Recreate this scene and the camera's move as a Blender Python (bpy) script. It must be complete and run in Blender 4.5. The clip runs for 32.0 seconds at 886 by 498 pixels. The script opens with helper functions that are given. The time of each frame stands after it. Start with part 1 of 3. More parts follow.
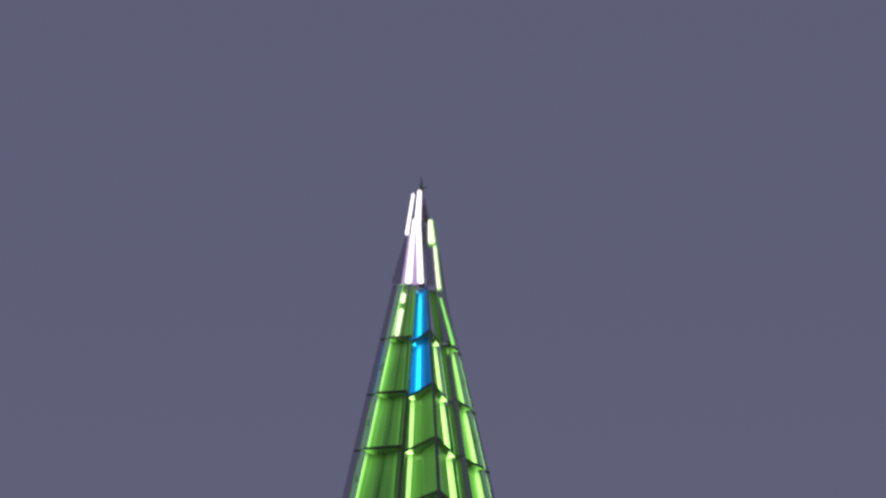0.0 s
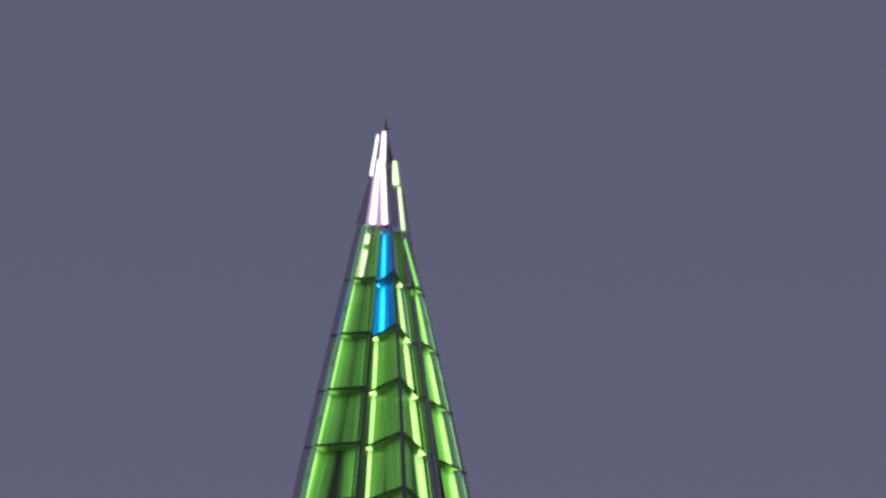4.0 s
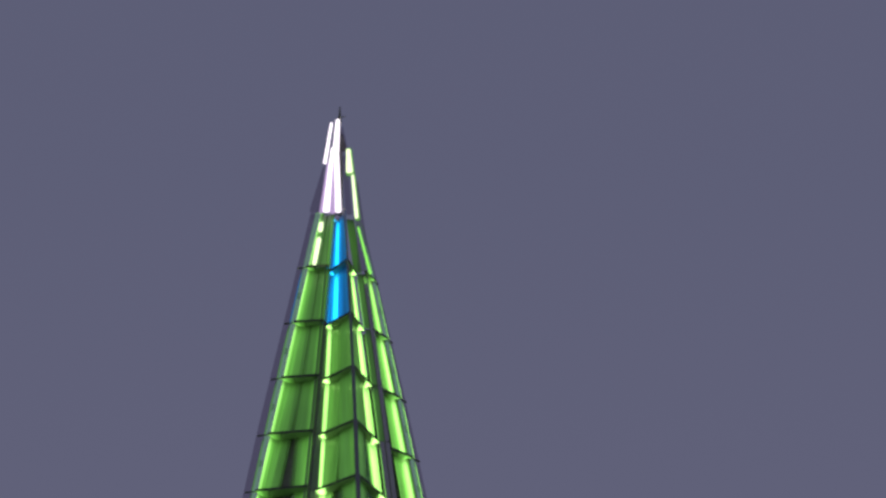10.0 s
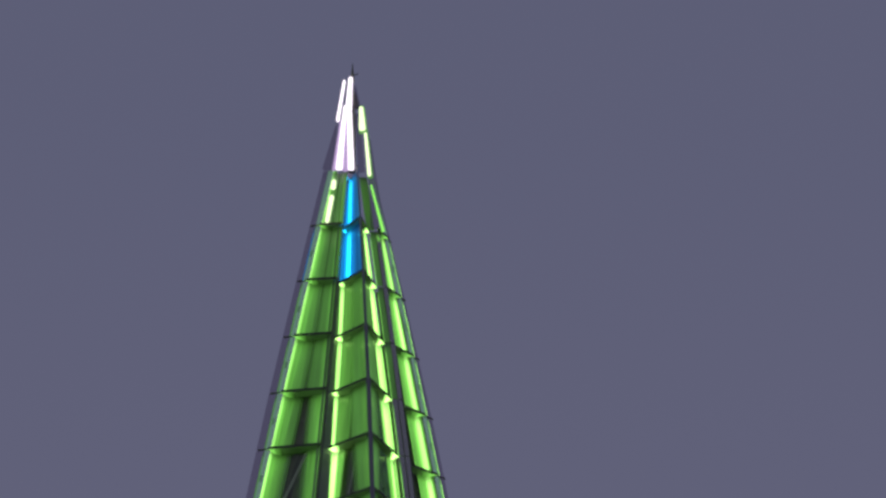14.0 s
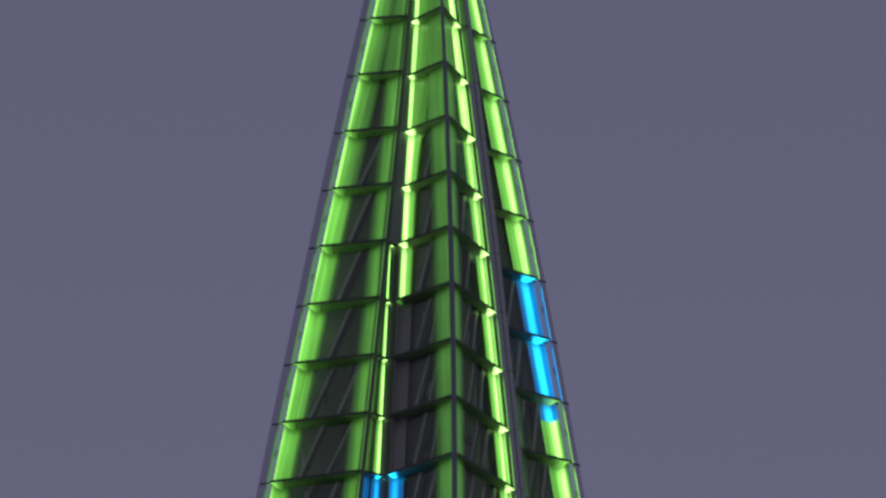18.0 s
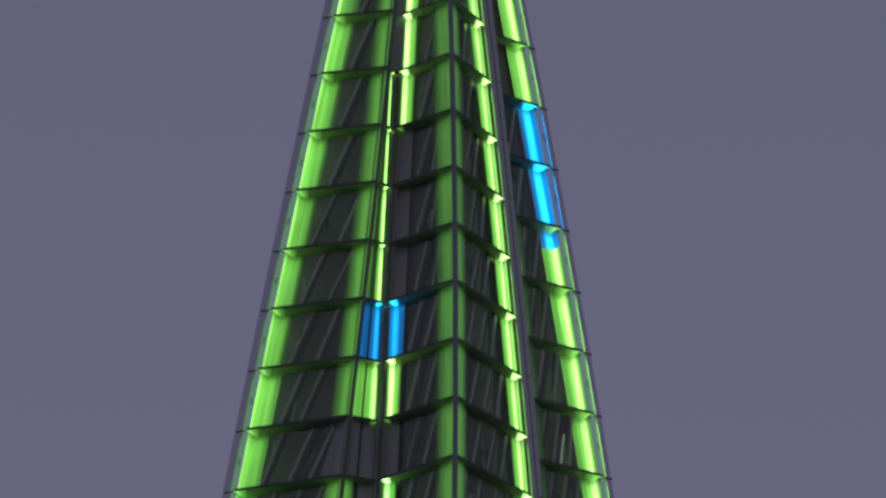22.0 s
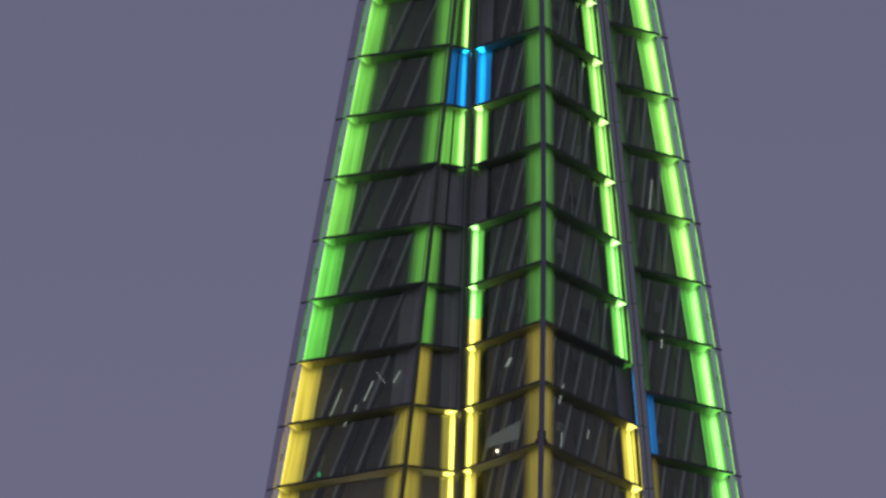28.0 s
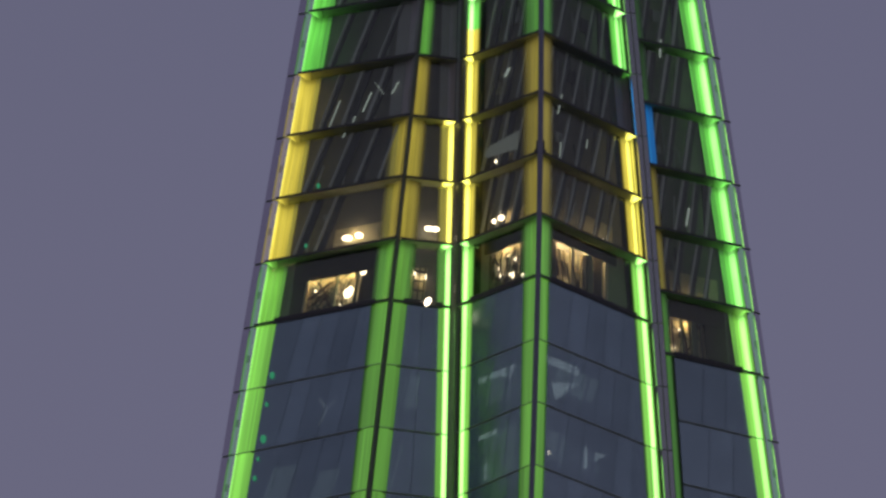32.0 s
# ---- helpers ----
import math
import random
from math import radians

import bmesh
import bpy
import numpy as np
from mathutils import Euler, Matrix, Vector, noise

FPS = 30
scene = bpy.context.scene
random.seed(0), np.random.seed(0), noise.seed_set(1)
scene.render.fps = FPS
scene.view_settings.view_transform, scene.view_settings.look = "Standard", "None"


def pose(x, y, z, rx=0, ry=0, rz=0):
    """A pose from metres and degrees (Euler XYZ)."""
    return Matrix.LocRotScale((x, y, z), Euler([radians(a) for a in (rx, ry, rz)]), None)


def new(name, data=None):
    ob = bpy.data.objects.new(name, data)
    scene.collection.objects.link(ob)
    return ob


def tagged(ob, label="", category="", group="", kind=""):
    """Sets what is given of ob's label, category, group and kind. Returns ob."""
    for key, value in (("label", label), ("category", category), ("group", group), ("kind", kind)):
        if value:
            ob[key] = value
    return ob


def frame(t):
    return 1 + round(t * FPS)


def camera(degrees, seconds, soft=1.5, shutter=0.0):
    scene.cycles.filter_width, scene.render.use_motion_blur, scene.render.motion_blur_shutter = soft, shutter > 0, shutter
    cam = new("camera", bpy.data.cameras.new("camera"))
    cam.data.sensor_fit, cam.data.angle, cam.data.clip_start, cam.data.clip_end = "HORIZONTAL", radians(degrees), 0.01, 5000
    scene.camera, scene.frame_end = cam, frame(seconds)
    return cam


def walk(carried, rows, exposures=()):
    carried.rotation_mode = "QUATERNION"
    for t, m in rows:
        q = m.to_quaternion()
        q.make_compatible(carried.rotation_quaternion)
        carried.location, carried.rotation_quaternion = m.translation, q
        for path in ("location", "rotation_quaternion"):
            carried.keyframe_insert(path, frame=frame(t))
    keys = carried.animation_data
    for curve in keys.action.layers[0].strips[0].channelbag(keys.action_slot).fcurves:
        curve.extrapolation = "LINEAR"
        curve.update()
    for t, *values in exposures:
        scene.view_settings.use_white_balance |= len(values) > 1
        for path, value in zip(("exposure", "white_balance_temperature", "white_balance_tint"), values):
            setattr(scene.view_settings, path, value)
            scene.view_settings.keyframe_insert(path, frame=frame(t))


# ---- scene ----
# A tapering glass tower at dusk, seen from the ground about 600 m away through a long lens.
cam = camera(4.52, 32.0, soft=2.8)
EYE = (0, 0, 2.0)
# seconds, turn to the left, tilt above the horizon, lean
PATH = [
    (0, -0.131, 26.365, 0.252), (0.5, -0.090, 26.304, 0.279), (1, -0.078, 26.250, 0.421), (1.5, -0.098, 26.184, 0.427),
    (2, -0.090, 26.136, 0.332), (2.5, -0.134, 26.010, 0.504), (3, -0.277, 26.026, 0.478), (3.5, -0.334, 26.053, 0.456),
    (5.5, -0.320, 26.114, 0.352), (6, -0.359, 26.168, 0.361), (6.5, -0.379, 26.133, 0.318), (7, -0.354, 26.142, 0.161),
    (7.5, -0.251, 26.142, 0.405), (8, -0.298, 26.283, 0.468), (8.5, -0.282, 25.898, 0.447), (9, -0.391, 25.933, 0.180),
    (9.5, -0.449, 25.896, 0.281), (10, -0.601, 26.007, 0.396), (10.5, -0.706, 25.954, 0.337), (11, -0.679, 26.046, 0.276),
    (11.5, -0.596, 26.093, 0.205), (12, -0.605, 25.997, 0.357), (12.5, -0.693, 26.087, 0.510), (13, -0.656, 25.995, 0.408),
    (13.5, -0.642, 25.931, 0.405), (14, -0.530, 25.791, 0.429), (14.5, -0.455, 25.745, 0.337), (16.5, -0.202, 25.287, 0.232),
    (17, -0.171, 25.110, 0.356), (17.5, -0.161, 24.669, 0.309), (18, -0.115, 24.170, 0.554), (18.5, -0.144, 23.822, 0.709),
    (19, -0.204, 23.629, 0.600), (19.5, -0.214, 23.598, 0.609), (20, -0.195, 23.506, 0.657), (20.5, -0.160, 23.535, 0.576),
    (21, -0.113, 23.526, 0.605), (21.5, -0.098, 23.522, 0.643), (22, -0.119, 23.289, 0.649), (22.5, -0.061, 23.045, 0.697),
    (23, -0.120, 23.189, 0.557), (23.5, 0.129, 23.181, 0.287), (24, 0.209, 23.321, 0.531), (24.5, 0.213, 23.354, 0.468),
    (26.5, 0.351, 22.935, 0.155), (27, 0.324, 22.558, 0.200), (27.5, 0.339, 22.284, 0.287), (28, 0.354, 21.993, 0.317),
    (28.5, 0.303, 21.808, 0.181), (29, 0.328, 21.659, 0.194), (29.5, 0.319, 21.533, 0.082), (30, 0.494, 21.408, 0.030),
    (30.5, 0.553, 21.257, 0.225), (31, 0.476, 21.077, 0.101), (31.5, 0.420, 20.817, 0.099), (32, 0.342, 20.516, 0.000),
   
]

def aim(turn, tilt, lean):
    return pose(*EYE, 90 + tilt, 0, turn) @ pose(0, 0, 0, 0, 0, lean)


walk(cam, [(t, aim(turn, tilt, lean)) for t, turn, tilt, lean in PATH],
     [(0, -0.01), (18, -0.03), (20, 0.0), (24, 0.05), (27, 0.10), (28, 0.08), (30, 0.04), (32, -0.03)])

# ---- world: an even dusk sky, a little lighter towards the horizon ----
world = bpy.data.worlds.new("dusk_sky")
scene.world = world
world.use_nodes = True
wn, wl = world.node_tree.nodes, world.node_tree.links
coord = wn.new("ShaderNodeTexCoord")
split = wn.new("ShaderNodeSeparateXYZ")
sky = wn.new("ShaderNodeValToRGB")
wl.new(coord.outputs["Generated"], split.inputs[0])
wl.new(split.outputs["Z"], sky.inputs[0])
wl.new(sky.outputs[0], wn["Background"].inputs[0])
stops = sky.color_ramp.elements
stops[0].position, stops[0].color = 0.0, (0.20, 0.185, 0.26, 1)
stops[1].position, stops[1].color = 1.0, (0.075, 0.08, 0.13, 1)
for at, col in ((0.35, (0.140, 0.138, 0.214, 1)), (0.445, (0.111, 0.115, 0.186, 1))):
    e = stops.new(at)
    e.color = col


# ---- materials ----
def material(name):
    m = bpy.data.materials.new(name)
    m.use_nodes = True
    return m, m.node_tree.nodes, m.node_tree.links, m.node_tree.nodes["Principled BSDF"]


def solid(name, color, rough=0.5, metal=0.0, vary=0.35, scale=1.2, bump=0.15):
    """A surface with stains at two scales and fine relief."""
    m, n, l, p = material(name)
    tc = n.new("ShaderNodeTexCoord")
    big, fine, mix = n.new("ShaderNodeTexNoise"), n.new("ShaderNodeTexNoise"), n.new("ShaderNodeMix")
    big.inputs["Scale"].default_value, fine.inputs["Scale"].default_value = scale, scale * 14
    big.inputs["Detail"].default_value = 4
    mix.data_type = "RGBA"
    mix.inputs["A"].default_value = (*[c * (1 - vary) for c in color], 1)
    mix.inputs["B"].default_value = (*[min(1, c * (1 + vary)) for c in color], 1)
    add = n.new("ShaderNodeMath")
    add.operation = "ADD"
    half = n.new("ShaderNodeMath")
    half.operation = "MULTIPLY"
    half.inputs[1].default_value = 0.5
    l.new(tc.outputs["Object"], big.inputs["Vector"])
    l.new(tc.outputs["Object"], fine.inputs["Vector"])
    l.new(big.outputs[0], add.inputs[0])
    l.new(fine.outputs[0], add.inputs[1])
    l.new(add.outputs[0], half.inputs[0])
    l.new(half.outputs[0], mix.inputs["Factor"])
    l.new(mix.outputs["Result"], p.inputs["Base Color"])
    b = n.new("ShaderNodeBump")
    b.inputs["Strength"].default_value = bump
    b.inputs["Distance"].default_value = 0.02
    l.new(fine.outputs[0], b.inputs["Height"])
    l.new(b.outputs[0], p.inputs["Normal"])
    p.inputs["Roughness"].default_value, p.inputs["Metallic"].default_value = rough, metal
    return m


def sheet_glass(name, tint, gloss, rough=0.08, shine=(0.9, 0.9, 0.95)):
    """A thin pane: partly clear in its tint, partly mirroring the sky."""
    m, n, l, p = material(name)
    n.remove(p)
    clear, mirror, mix = n.new("ShaderNodeBsdfTransparent"), n.new("ShaderNodeBsdfGlossy"), n.new("ShaderNodeMixShader")
    clear.inputs[0].default_value = (*tint, 1)
    mirror.inputs[0].default_value = (*shine, 1)
    mirror.inputs["Roughness"].default_value = rough
    mix.inputs[0].default_value = gloss
    l.new(clear.outputs[0], mix.inputs[1])
    l.new(mirror.outputs[0], mix.inputs[2])
    l.new(mix.outputs[0], n["Material Output"].inputs[0])
    return m


def coated_glass(name, color, rough=0.12, see=0.0):
    """Reflective facade glass: each pane mirrors the sky a little differently."""
    m, n, l, p = material(name)
    info, tc, noi = n.new("ShaderNodeObjectInfo"), n.new("ShaderNodeTexCoord"), n.new("ShaderNodeTexNoise")
    noi.inputs["Scale"].default_value = 0.45
    noi.inputs["Detail"].default_value = 5
    mixf, mix = n.new("ShaderNodeMath"), n.new("ShaderNodeMix")
    mixf.operation = "MULTIPLY_ADD"
    mixf.inputs[1].default_value = 0.5
    mix.data_type = "RGBA"
    mix.inputs["A"].default_value = (*[c * 0.78 for c in color], 1)
    mix.inputs["B"].default_value = (*[min(1, c * 1.16) for c in color], 1)
    l.new(tc.outputs["Object"], noi.inputs["Vector"])
    l.new(info.outputs["Random"], mixf.inputs[0])
    sub = n.new("ShaderNodeMath")
    sub.operation = "SUBTRACT"
    sub.inputs[1].default_value = 0.25
    l.new(noi.outputs[0], sub.inputs[0])
    l.new(sub.outputs[0], mixf.inputs[2])
    l.new(mixf.outputs[0], mix.inputs["Factor"])
    l.new(mix.outputs["Result"], p.inputs["Base Color"])
    p.inputs["Metallic"].default_value, p.inputs["Roughness"].default_value = 0.9, rough
    clear, blend = n.new("ShaderNodeBsdfTransparent"), n.new("ShaderNodeMixShader")
    clear.inputs[0].default_value = (0.8, 0.85, 0.85, 1)
    blend.inputs[0].default_value = see
    l.new(p.outputs[0], blend.inputs[1])
    l.new(clear.outputs[0], blend.inputs[2])
    l.new(blend.outputs[0], n["Material Output"].inputs[0])
    return m


PROFILE = {
    "soft": ((0.0, 1.6), (0.05, 1.4), (0.11, 0.92), (0.3, 0.82), (0.6, 0.55), (0.85, 0.34), (1.0, 0.10)),
    "crisp": ((0.0, 1.6), (0.05, 1.4), (0.11, 0.92), (0.3, 0.9), (0.6, 0.72), (0.86, 0.5), (0.93, 0.66), (1.0, 0.3)),
    "hot": ((0.0, 0.3), (0.12, 0.5), (0.18, 2.8), (0.40, 2.9), (0.50, 0.85), (0.74, 0.85), (0.88, 0.35), (1.0, 0.12)),
    "flat": ((0.0, 0.44), (0.45, 0.36), (0.75, 0.20), (1.0, 0.03)),
    "wide": ((0.0, 0.35), (0.1, 0.6), (0.2, 2.4), (0.4, 2.0), (0.52, 1.0), (0.8, 0.7), (0.92, 0.58), (0.97, 1.05), (1.0, 0.5)),
    "low": ((0.0, 0.22), (0.5, 0.16), (1.0, 0.06)),
    "collar": ((0.0, 0.7), (0.4, 0.4), (1.0, 0.08)),
    "spark": ((0.0, 2.6), (0.2, 3.6), (0.6, 3.6), (0.85, 1.8), (1.0, 0.3)),
    "bowl": ((0.0, 1.5), (0.3, 1.2), (0.6, 0.45), (1.0, 0.05)),
    "inner": ((0.0, 0.06), (0.4, 0.05), (1.0, 0.015)),
    "full": ((0.0, 1.9), (0.06, 1.6), (0.15, 0.72), (0.4, 0.45), (0.7, 0.22), (1.0, 0.12)),
    "band": ((0.0, 0.18), (0.3, 0.38), (0.5, 0.24), (0.75, 0.22), (1.0, 0.14)),
    "rise": ((0.0, 0.18), (0.3, 0.28), (0.5, 0.24), (0.7, 0.5), (0.85, 0.8), (1.0, 0.6)),
    "beam": ((0.0, 0.3), (0.07, 0.5), (0.11, 2.6), (0.21, 2.3), (0.28, 0.55), (0.6, 0.34), (1.0, 0.24)),
    "tube": ((0.0, 0.35), (0.18, 0.9), (0.32, 1.75), (0.52, 1.4), (0.66, 0.6), (1.0, 0.3)),
    "even": ((0.0, 0.38), (0.4, 0.40), (0.7, 0.27), (1.0, 0.05)),
    "thin": ((0.0, 0.3), (0.08, 2.8), (0.28, 3.0), (0.36, 0.55), (0.7, 0.42), (1.0, 0.2)),
    "glimmer": ((0.0, 0.42), (1.0, 0.30)),
    "blaze": ((0.0, 0.55), (0.22, 0.85), (0.38, 2.5), (0.62, 2.1), (0.8, 0.7), (1.0, 0.5)),
    "cord": ((0.0, 0.25), (0.07, 0.35), (0.12, 1.7), (0.18, 0.35), (0.27, 0.5), (0.35, 2.5), (0.48, 2.5), (0.56, 1.0), (0.88, 0.68), (1.0, 0.3)),
    "sheet": ((0.0, 1.1), (0.06, 0.7), (0.4, 0.62), (0.8, 0.72), (1.0, 0.6)),
    "panel": ((0.0, 0.25), (0.5, 0.30), (1.0, 0.26)),
    "mild": ((0.0, 0.27), (0.45, 0.26), (0.75, 0.18), (1.0, 0.04)),
    "flare": ((0.0, 1.0), (0.2, 2.2), (0.6, 2.4), (0.85, 0.9), (1.0, 0.4)),
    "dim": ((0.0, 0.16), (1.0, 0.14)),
}
HUE = {"lime": (0.25, 0.72, 0.085), "green": (0.21, 0.72, 0.09), "mint": (0.165, 0.75, 0.09), "yellow": (0.74, 0.60, 0.07), "blue": (0.004, 0.27, 0.84), "white": (0.62, 0.46, 0.72)}


WASH = {"lime": (0.4, 0.6, 0.5), "green": (1.0, 0.6, 0.55), "mint": (0.8, 0.6, 0.6), "yellow": (0.5, 0.9, 0.25), "blue": (0.05, 1.3, 0.4), "white": (1, 1, 1)}


FADE = {"thin": (0.7, 0.0), "even": (0.56, 0.0), "soft": (0.6, 0.0), "crisp": (0.9, 0.3), "flat": (0.5, 0.0), "low": (0.5, 0.0), "mild": (0.42, 0.0), "inner": (0.5, 0.0), "hot": (0.8, 0.1), "panel": (0.7, 0.0), "cord": (0.8, 0.2), "full": (0.75, 0.4), "band": (0.75, 0.6)}


def fade(n, l, p, profile, early=0.0):
    """The diffuser is frosted at its lamp side and turns clear towards its inner side."""
    if profile not in FADE:
        return
    at, end = FADE[profile]
    uv, sep, curve = n.new("ShaderNodeUVMap"), n.new("ShaderNodeSeparateXYZ"), n.new("ShaderNodeMapRange")
    l.new(uv.outputs[0], sep.inputs[0])
    l.new(sep.outputs["X"], curve.inputs["Value"])
    curve.interpolation_type = "SMOOTHSTEP"
    curve.inputs["From Min"].default_value, curve.inputs["From Max"].default_value = at - early, 1.0 - early * 1.6
    curve.inputs["To Min"].default_value, curve.inputs["To Max"].default_value = 1.0, end
    l.new(curve.outputs[0], p.inputs["Alpha"])


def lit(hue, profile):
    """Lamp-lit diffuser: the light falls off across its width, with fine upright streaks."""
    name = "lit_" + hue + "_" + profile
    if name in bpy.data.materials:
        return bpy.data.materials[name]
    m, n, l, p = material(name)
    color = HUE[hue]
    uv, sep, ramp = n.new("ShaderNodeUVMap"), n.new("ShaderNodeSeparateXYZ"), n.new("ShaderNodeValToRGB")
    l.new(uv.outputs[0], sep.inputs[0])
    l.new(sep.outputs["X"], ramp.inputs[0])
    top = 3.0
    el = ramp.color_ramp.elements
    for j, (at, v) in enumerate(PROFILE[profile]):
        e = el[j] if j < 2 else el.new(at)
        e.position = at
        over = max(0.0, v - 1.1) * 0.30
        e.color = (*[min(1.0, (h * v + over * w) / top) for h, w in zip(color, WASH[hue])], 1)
    place, streak = n.new("ShaderNodeCombineXYZ"), n.new("ShaderNodeTexNoise")
    across, along, depth = n.new("ShaderNodeMath"), n.new("ShaderNodeMath"), n.new("ShaderNodeMath")
    for node, by in ((across, 15.0), (along, 0.8), (depth, 60.0)):
        node.operation = "MULTIPLY"
        node.inputs[1].default_value = by
    streak.inputs["Scale"].default_value = 1.0
    streak.inputs["Detail"].default_value = 3
    l.new(sep.outputs["X"], across.inputs[0])
    l.new(sep.outputs["Y"], along.inputs[0])
    l.new(across.outputs[0], place.inputs[0])
    l.new(along.outputs[0], place.inputs[1])
    l.new(depth.outputs[0], place.inputs[2])
    l.new(place.outputs[0], streak.inputs["Vector"])
    info = n.new("ShaderNodeObjectInfo")
    l.new(info.outputs["Random"], depth.inputs[0])
    a, b, c = n.new("ShaderNodeMath"), n.new("ShaderNodeMath"), n.new("ShaderNodeMath")
    a.operation, b.operation, c.operation = "MULTIPLY_ADD", "MULTIPLY_ADD", "MULTIPLY"
    a.inputs[1].default_value, a.inputs[2].default_value = 1.5, 0.20
    b.inputs[1].default_value, b.inputs[2].default_value = 0.2, 0.9
    l.new(streak.outputs[0], a.inputs[0])
    l.new(info.outputs["Random"], b.inputs[0])
    l.new(a.outputs[0], c.inputs[0])
    l.new(b.outputs[0], c.inputs[1])
    e, ends = n.new("ShaderNodeMath"), n.new("ShaderNodeFloatCurve")
    e.operation = "MULTIPLY"
    bend = ends.mapping.curves[0]
    for j, (at, v) in enumerate(((0.0, 0.08), (0.05, 0.15), (0.13, 0.30), (0.6, 0.34), (1.0, 0.31))):
        if j in (0, 4):
            bend.points[min(j, len(bend.points) - 1)].location = (at, v)
        else:
            bend.points.new(at, v)
    ends.mapping.update()
    scale = n.new("ShaderNodeMath")
    scale.operation = "MULTIPLY"
    scale.inputs[1].default_value = top * 3.0
    l.new(sep.outputs["Y"], ends.inputs["Value"])
    l.new(ends.outputs[0], scale.inputs[0])
    l.new(scale.outputs[0], e.inputs[1])
    l.new(c.outputs[0], e.inputs[0])
    l.new(e.outputs[0], p.inputs["Emission Strength"])
    l.new(ramp.outputs[0], p.inputs["Emission Color"])
    p.inputs["Base Color"].default_value = (0.12, 0.12, 0.12, 1)
    p.inputs["Roughness"].default_value = 0.3
    fade(n, l, p, profile)
    return m


def diffuser_back(profile):
    """The dull rear of a diffuser, frosted and clear like its front."""
    name = "diffuser_back_" + profile
    if name in bpy.data.materials:
        return bpy.data.materials[name]
    m, n, l, p = material(name)
    p.inputs["Base Color"].default_value = (0.15, 0.15, 0.10, 1)
    p.inputs["Roughness"].default_value = 0.8
    fade(n, l, p, profile, 0.08)
    return m


def lamp_glow(name, color, strength):
    m, n, l, p = material(name)
    p.inputs["Emission Color"].default_value = (*color, 1)
    p.inputs["Emission Strength"].default_value = strength
    p.inputs["Base Color"].default_value = (0.05, 0.05, 0.05, 1)
    return m


DARK_STEEL = solid("dark_painted_steel", (0.22, 0.245, 0.16), 0.85, 0.0)
CORE = solid("grey_inner_wall", (0.28, 0.26, 0.22), 0.7, 0.0, 0.6, 0.5)
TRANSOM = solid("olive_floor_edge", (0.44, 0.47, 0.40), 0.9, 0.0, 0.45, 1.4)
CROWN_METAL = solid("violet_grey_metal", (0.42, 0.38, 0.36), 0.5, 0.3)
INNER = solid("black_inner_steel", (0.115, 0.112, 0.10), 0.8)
STRUT = solid("grey_galvanised_steel", (0.78, 0.74, 0.66), 0.4, 0.3)
MULLION = solid("grey_aluminium", (0.25, 0.24, 0.27), 0.4, 0.5)
OFF = solid("unlit_diffuser", (0.52, 0.50, 0.45), 0.5, 0.0, 0.2)
ROOM = solid("cream_room_wall", (0.72, 0.58, 0.38), 0.7, 0.0, 0.5, 0.9)
FIN = sheet_glass("violet_fin_glass", (0.76, 0.72, 0.76), 0.10)
FIN_GREY = sheet_glass("grey_fin_glass", (0.34, 0.36, 0.33), 0.56, 0.2, (0.90, 0.88, 0.80))
EDGE_GLASS = lamp_glow("edge_lit_green_glass", (0.14, 0.30, 0.19), 0.75)
EDGE_BEIGE = lamp_glow("edge_lit_beige_glass", (0.30, 0.24, 0.22), 0.75)
EDGE_BLUE = lamp_glow("edge_lit_blue_glass", (0.08, 0.16, 0.36), 0.75)
for glass in (EDGE_GLASS, EDGE_BEIGE, EDGE_BLUE):
    glass.node_tree.nodes["Principled BSDF"].inputs["Alpha"].default_value = 0.5
PANE = sheet_glass("clear_pane", (0.89, 0.92, 0.87), 0.066, 0.12, (0.92, 0.88, 0.76))
CLAD = coated_glass("blue_grey_facade_glass", (0.50, 0.58, 0.58))
CLAD_SEE = coated_glass("blue_grey_window_glass", (0.46, 0.57, 0.57), 0.22, 0.32)
GROUND = solid("asphalt", (0.05, 0.05, 0.052), 0.9, 0.0, 0.3, 0.2)
WARM = lamp_glow("warm_lamp", (1.0, 0.80, 0.60), 5.0)
# glow for painted highlights and pale reflections, not a lamp
COOL = lamp_glow("cool_highlight_glow", (0.9, 1.0, 0.98), 0.32)
BEAD = lamp_glow("green_bead_lamp", (0.06, 0.55, 0.25), 0.4)
CEILING = lamp_glow("pale_ceiling_light", (0.75, 0.85, 0.9), 1.2)

# dim glow that stands in for reflections and for light on soffits
PALE_GLOW = lamp_glow("dim_pale_glow", (0.6, 0.75, 0.72), 0.30)

# ---- the tower's shape: storeys counted downwards from the crown, edges as they spread ----
STOREY, CROWN = 3.85, 299.0
LAST = 24
EDGE = {
    "L": (-1.0485, -0.7265, 0.0032, 603.9473, -0.4142, 0.0118),
    "AR": (-0.4467, -0.2534, -0.0031, 603.9152, -0.5123, 0.0064),
    "BL": (-0.2160, -0.1604, 0.0020, 604.7586, -0.6269, 0.0122),
    "N": (0.4088, 0.2310, -0.0080, 603.2397, -0.7505, 0.0097),
    "CR": (0.5667, 0.5095, -0.0064, 604.6753, -0.3895, 0.0078),
    "DL": (1.0711, 0.5458, -0.0073, 603.8990, 0.0584, 0.0000),
    "R": (1.4321, 0.8125, -0.0077, 605.1380, 0.0671, 0.0058),
}


def height(k):
    return CROWN - STOREY * k


